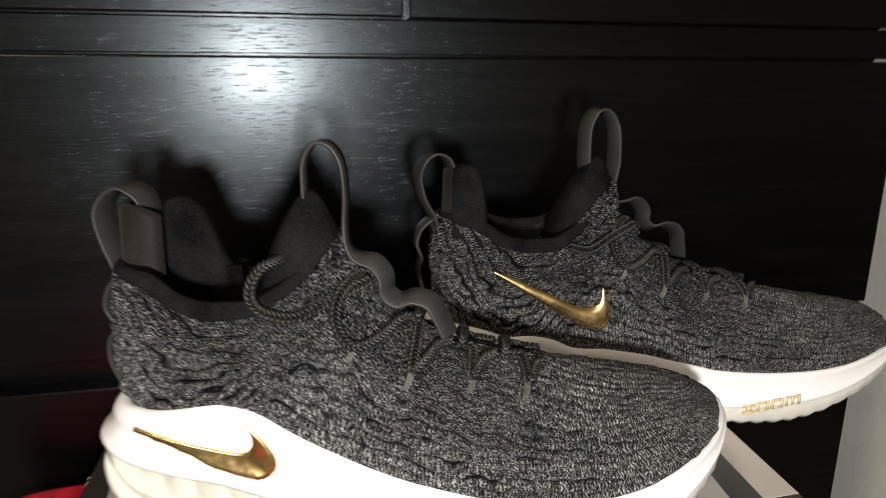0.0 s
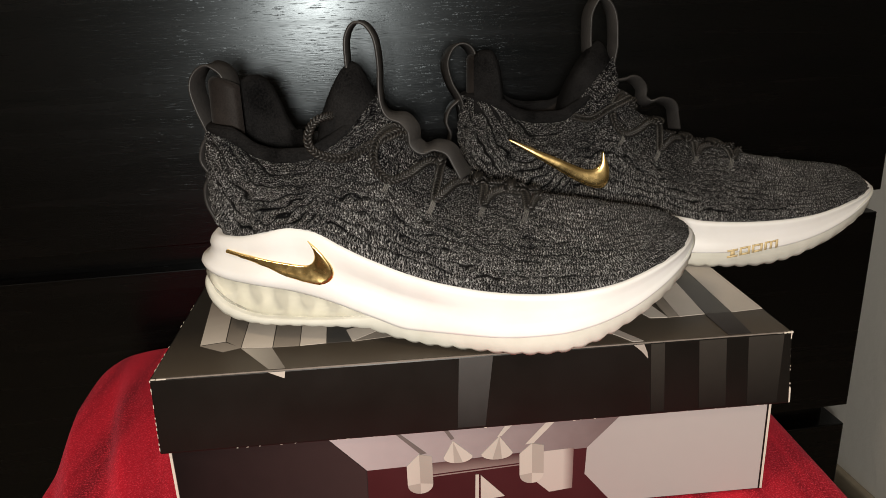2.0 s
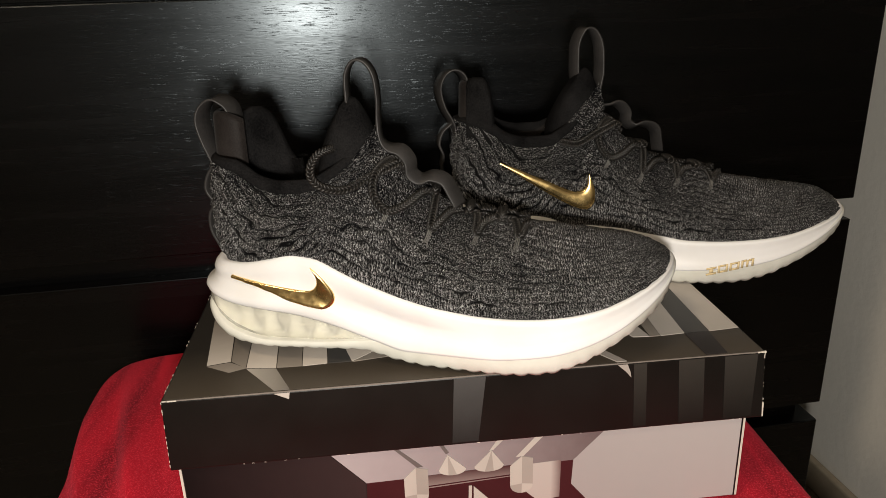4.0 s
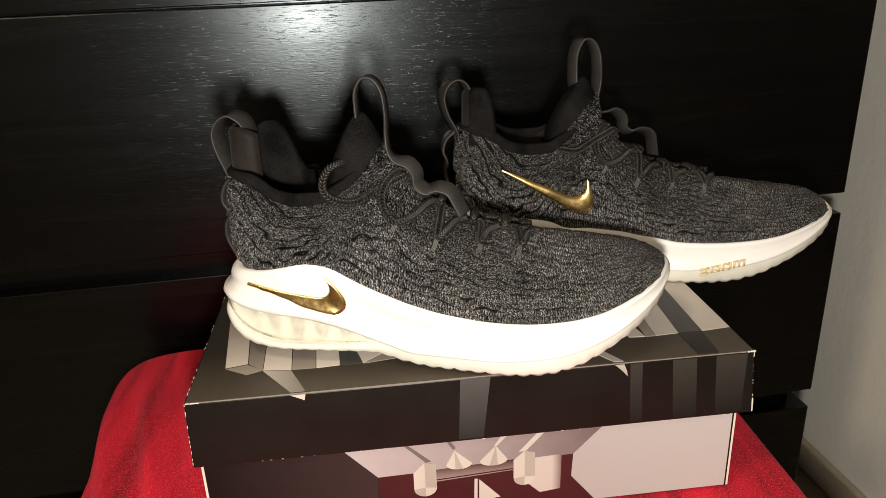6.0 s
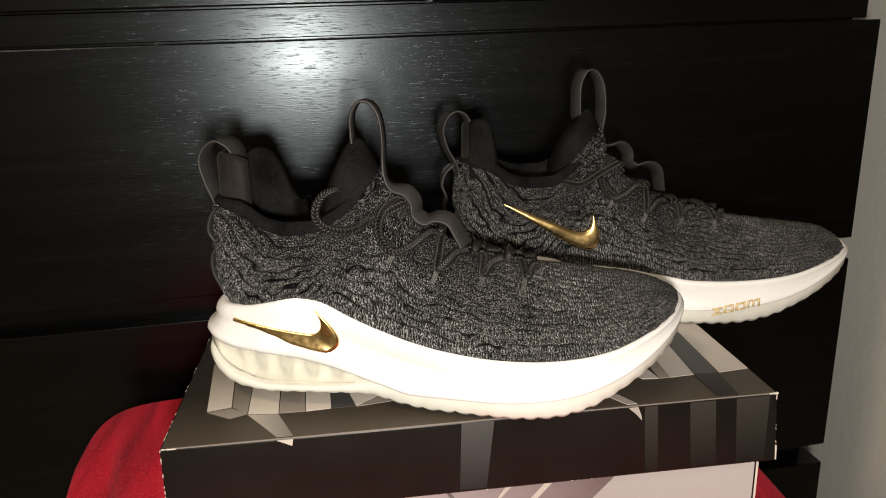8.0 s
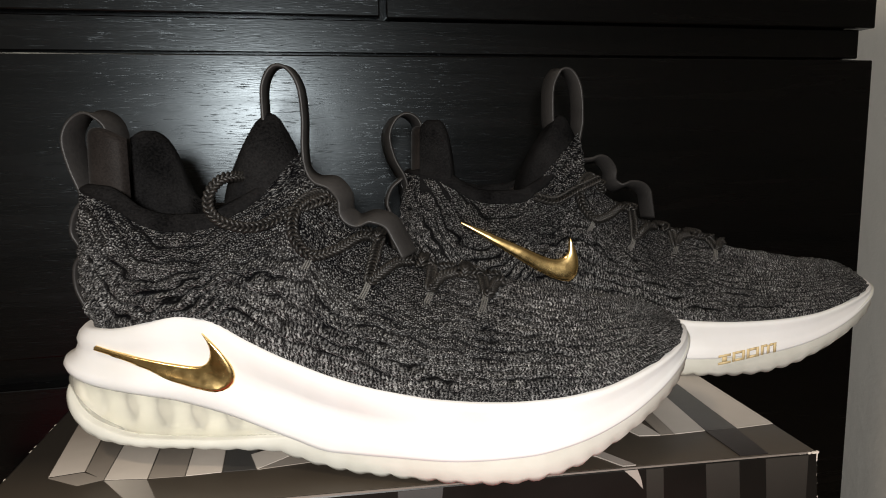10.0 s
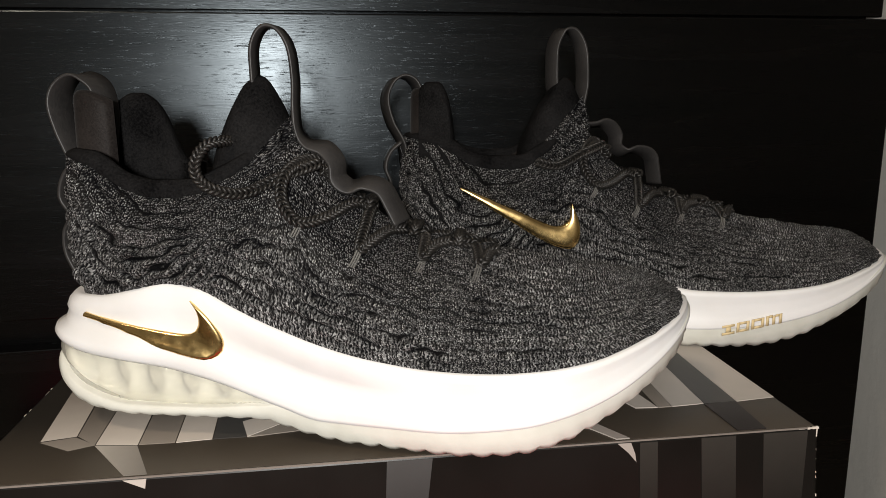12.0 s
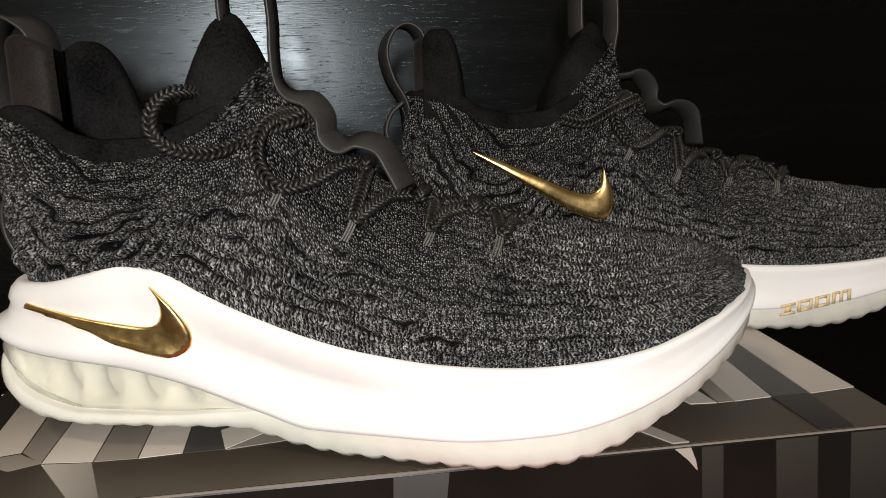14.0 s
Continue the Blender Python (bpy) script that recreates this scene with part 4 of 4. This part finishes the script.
    # webbing that loops over the tongue and snakes down between the laces
    path = spline([(0.0985, 0.0, 0.146), (0.098, 0.0, 0.156), (0.0985, 0.0, 0.168), (0.103, 0.0, 0.1755), (0.1095, 0.0, 0.175), (0.1145, 0.0, 0.167), (0.116, 0.0, 0.153), (0.1155, 0.0, 0.140), (0.1165, -0.001, 0.130), (0.121, -0.002, 0.1245),
                   (0.1285, -0.003, 0.1225), (0.1335, -0.005, 0.1165), (0.1345, -0.006, 0.109), (0.1395, -0.006, 0.1055), (0.147, -0.006, 0.107), (0.1545, -0.007, 0.1045), (0.159, -0.008, 0.097), (0.163, -0.009, 0.089)], 130)
    if not right:
        for p in path:
            far = max(0.0, min(1.0, (p[0] - 0.1165) / 0.008)) * max(0.0, min(1.0, (0.165 - p[0]) / 0.008))
            p[0] += 0.004 * far
            p[2] += 0.006 * max(0.0, p[2] - 0.14) / 0.0355 + 0.0045 * far
    add("tongue_loop", ribbon_bm(path, [((0.1 if right else 0.5 * max(0.0, min(1.0, (p[2] - 0.135) / 0.015))) + 0.5 * max(0.0, min(1.0, (p[0] - 0.1165) / 0.012)), 0.85, 0.5 * max(0.0, min(1.0, (p[0] - 0.1165) / 0.012))) for p in path], 0.0105, 0.0016), RIBBON, thing, "charcoal webbing loop over the tongue")

    # laces: braided cords zigzag on both sides of the throat
    zig = [
        [(0.132, 0.1165), (0.1238, 0.1173), (0.1159, 0.1138), (0.1128, 0.1066), (0.1145, 0.0985), (0.121, 0.0918), (0.131, 0.0928), (0.141, 0.0968), (0.147, 0.098)],
        [(0.149, 0.0965), (0.1474, 0.0884), (0.1457, 0.0798), (0.151, 0.0825), (0.1575, 0.0849), (0.164, 0.086)],
        [(0.171, 0.0835), (0.1735, 0.0805), (0.1722, 0.0745), (0.1775, 0.078), (0.185, 0.0795)],
        [(0.19, 0.079), (0.1965, 0.0765), (0.198, 0.0712), (0.203, 0.074), (0.207, 0.0745)],
    ]
    for side in (-1, 1):
        for pts in zig:
            add("lace", braid_bm([on_side(x, min(z, (RIDGE(x) if x > 0.113 else RIM(x)) - 0.001), side, 0.0024) for x, z in pts], 0.0048, (0.15, side * 0.85, 0.5)), LACE)
        for x, z in ((0.1215, 0.090), (0.1465, 0.0785), (0.1745, 0.0745), (0.1985, 0.0705)):
            bm = bmesh.new()
            for k in range(3):
                dx = (k - 1) * 0.0009
                a, b, c = on_side(x + dx, z + 0.0035, side, 0.003), on_side(x + dx * 1.2 - 0.002, z - 0.001, side, 0.0018), on_side(x + dx * 1.3 - 0.005, z - 0.005, side, 0.0)
                tube_into(bm, spline([a, b, c], 8), 0.00042, 5)
            add("lace_eyelet", bm, THREAD, thing, "small grey thread eyelet")
    # cross cords over the throat
    for xa, za in ((0.128, 0.116), (0.1475, 0.098), (0.168, 0.086), (0.188, 0.0805)):
        z0 = RIDGE(xa)
        pts = [on_side(xa, min(za, z0 - 0.002), -1, 0.002), (xa + 0.001, -0.006, z0 + 0.0022), (xa + 0.002, 0.006, z0 + 0.0022), on_side(xa, min(za, z0 - 0.002), 1, 0.002)]
        add("lace", braid_bm(pts, 0.005, (0.2, 0.0, 1.0)), LACE)
    # tied ends that lie along the foot of the tongue
    for side in (-1, 1):
        pts = [(0.127, side * 0.011, 0.1165), (0.112, side * 0.0205, 0.1115), (0.097, side * 0.0285, 0.1055), (0.0845, side * 0.0315, 0.108), (0.0785, side * 0.031, 0.1135), (0.0785, side * 0.0295, 0.1205), (0.082, side * 0.025, 0.1258), (0.0865, side * 0.019, 0.127), (0.0905, side * 0.009, 0.126)]
        add("lace", braid_bm(pts if right and side < 0 else pts[:4], 0.0047, (0.1, side * 0.9, 0.3)), LACE)
    return thing, add, on_side, loop, nrm


shoe_a, add_a, side_a, loop_a, nrm_a = build_shoe(pose(-0.1605, 0.079, TOPZ + 0.0008, 0, 0, -6.0), True, "black heathered knit basketball shoe with white sole on the shoebox")
shoe_b, add_b, side_b, loop_b, nrm_b = build_shoe(pose(-0.0035, 0.167, TOPZ + 0.0008, 0, 0, -3.7) @ Matrix.Diagonal((1.025, 1, 1, 1)), False, "black heathered knit basketball shoe with toe over the box edge")


def tick_bm(lower, upper, place, rise):
    """A raised gold curved bar between two edge lines; place(x, z, lift) lays it on the shoe."""
    n = 36
    a, b = spline(lower, n), spline(upper, n)
    rows = []
    for f, l in ((0.0, -0.0006), (0.03, rise * 0.55), (0.16, rise * 0.9), (0.38, rise), (0.62, rise * 0.95), (0.84, rise * 0.85), (0.97, rise * 0.55), (1.0, -0.0006)):
        rows.append([place(*(a[i] * (1 - f) + b[i] * f), l) for i in range(n)])
    bm = grid_bm(rows)
    bmesh.ops.recalc_face_normals(bm, faces=bm.faces[:])
    return bm


def on_sole(x, z, lift):
    j = min(range(len(loop_a) // 2), key=lambda k: abs(loop_a[k][0] - x))
    top_in = -0.0112 + 0.0082 * min(1.0, x / 0.1)
    f = (z - LIP(x)) / (SOLE_TOP(x) - LIP(x))
    off = np.interp(f, [0, 0.14, 0.25, 0.36, 0.5, 0.7, 0.85, 0.965], [-0.0014, 0.0003, -0.0006, top_in * 0.3 - 0.0014, top_in * 0.42 - 0.0012, top_in * 0.55, top_in * 0.75 + 0.001, top_in + 0.0016])
    o = off + lift
    return (x + nrm_a[j][0] * o, loop_a[j][1] + nrm_a[j][1] * o, z)


LOW = [(0.0215, 0.0524), (0.034, 0.0495), (0.047, 0.0455), (0.058, 0.0415), (0.068, 0.0385), (0.077, 0.0368), (0.0825, 0.0395), (0.0832, 0.0455), (0.0795, 0.053), (0.075, 0.0585), (0.0712, 0.0622)]
HIGH = [(0.0218, 0.0545), (0.034, 0.0523), (0.047, 0.0501), (0.058, 0.0485), (0.066, 0.0475), (0.0705, 0.048), (0.0728, 0.0505), (0.0738, 0.0535), (0.0735, 0.0565), (0.0725, 0.0595), (0.071, 0.0624)]
add_a("gold_tick", tick_bm(LOW, HIGH, lambda x, z, l: on_sole(0.0215 + (x - 0.0215) * 1.06, z - 0.0006, l), 0.0014), GOLD, shoe_a, "polished gold curved tick on the midsole")

LOW = [(0.036, 0.0935), (0.046, 0.0868), (0.058, 0.079), (0.07, 0.0712), (0.082, 0.0638), (0.092, 0.0592), (0.1, 0.0578), (0.1045, 0.0625), (0.1052, 0.0700), (0.1035, 0.0765), (0.1003, 0.0838)]
HIGH = [(0.0363, 0.0945), (0.047, 0.0905), (0.058, 0.0855), (0.07, 0.0802), (0.082, 0.0745), (0.0895, 0.0718), (0.0945, 0.0718), (0.0977, 0.0742), (0.0988, 0.0768), (0.0992, 0.08), (0.1, 0.084)]
add_b("gold_tick", tick_bm(LOW, HIGH, lambda x, z, l: tuple(side_b((x + 0.0075) / 1.025, z, 1, 0.0) + np.array([0, l + 0.0012, 0])), 0.0026), GOLD, shoe_b, "polished gold curved tick on the side")


# gold printed marks on the inner forefoot of the sole
def on_sole_b(x, z, lift):
    half = len(loop_b) // 2
    j = min(range(half, len(loop_b)), key=lambda k: abs(loop_b[k][0] - x))
    return (x + nrm_b[j][0] * (0.0003 + lift), loop_b[j][1] + nrm_b[j][1] * (0.0003 + lift), z)


def mark_bm(quads, x0, z0, w, h, slope):
    bm = bmesh.new()
    for a0, b0, a1, b1 in quads:
        pts = []
        for a, b in ((a0, b0), (a1, b0), (a1, b1), (a0, b1)):
            x = x0 + a * w
            pts.append(bm.verts.new(on_sole_b(x, z0 + b * h + slope * (x - x0), 0.0006)))
        bm.faces.new(pts)
    bmesh.ops.recalc_face_normals(bm, faces=bm.faces[:])
    bmesh.ops.solidify(bm, geom=bm.faces[:], thickness=0.0003)
    return bm


RING = [(0, 0, 0.22, 1), (0.78, 0, 1, 1), (0.22, 0, 0.78, 0.25), (0.22, 0.75, 0.78, 1)]
BARS = [(0, 0, 0.18, 1), (0.41, 0, 0.59, 0.9), (0.82, 0, 1, 1), (0.18, 0.76, 0.41, 1), (0.59, 0.76, 0.82, 1)]
STEP = [(0, 0.76, 1, 1), (0, 0, 1, 0.24), (0.3, 0.24, 0.7, 0.76)]
for k, (shape, w) in enumerate(((STEP, 0.0075), (RING, 0.0075), (RING, 0.0075), (BARS, 0.0095))):
    add_b("gold_mark", mark_bm(shape, 0.188 + 0.0078 * k, 0.0085 + 0.002 * k, w * 0.9, 0.0058, 0.22), GOLDINK, shoe_b, "gold printed mark")
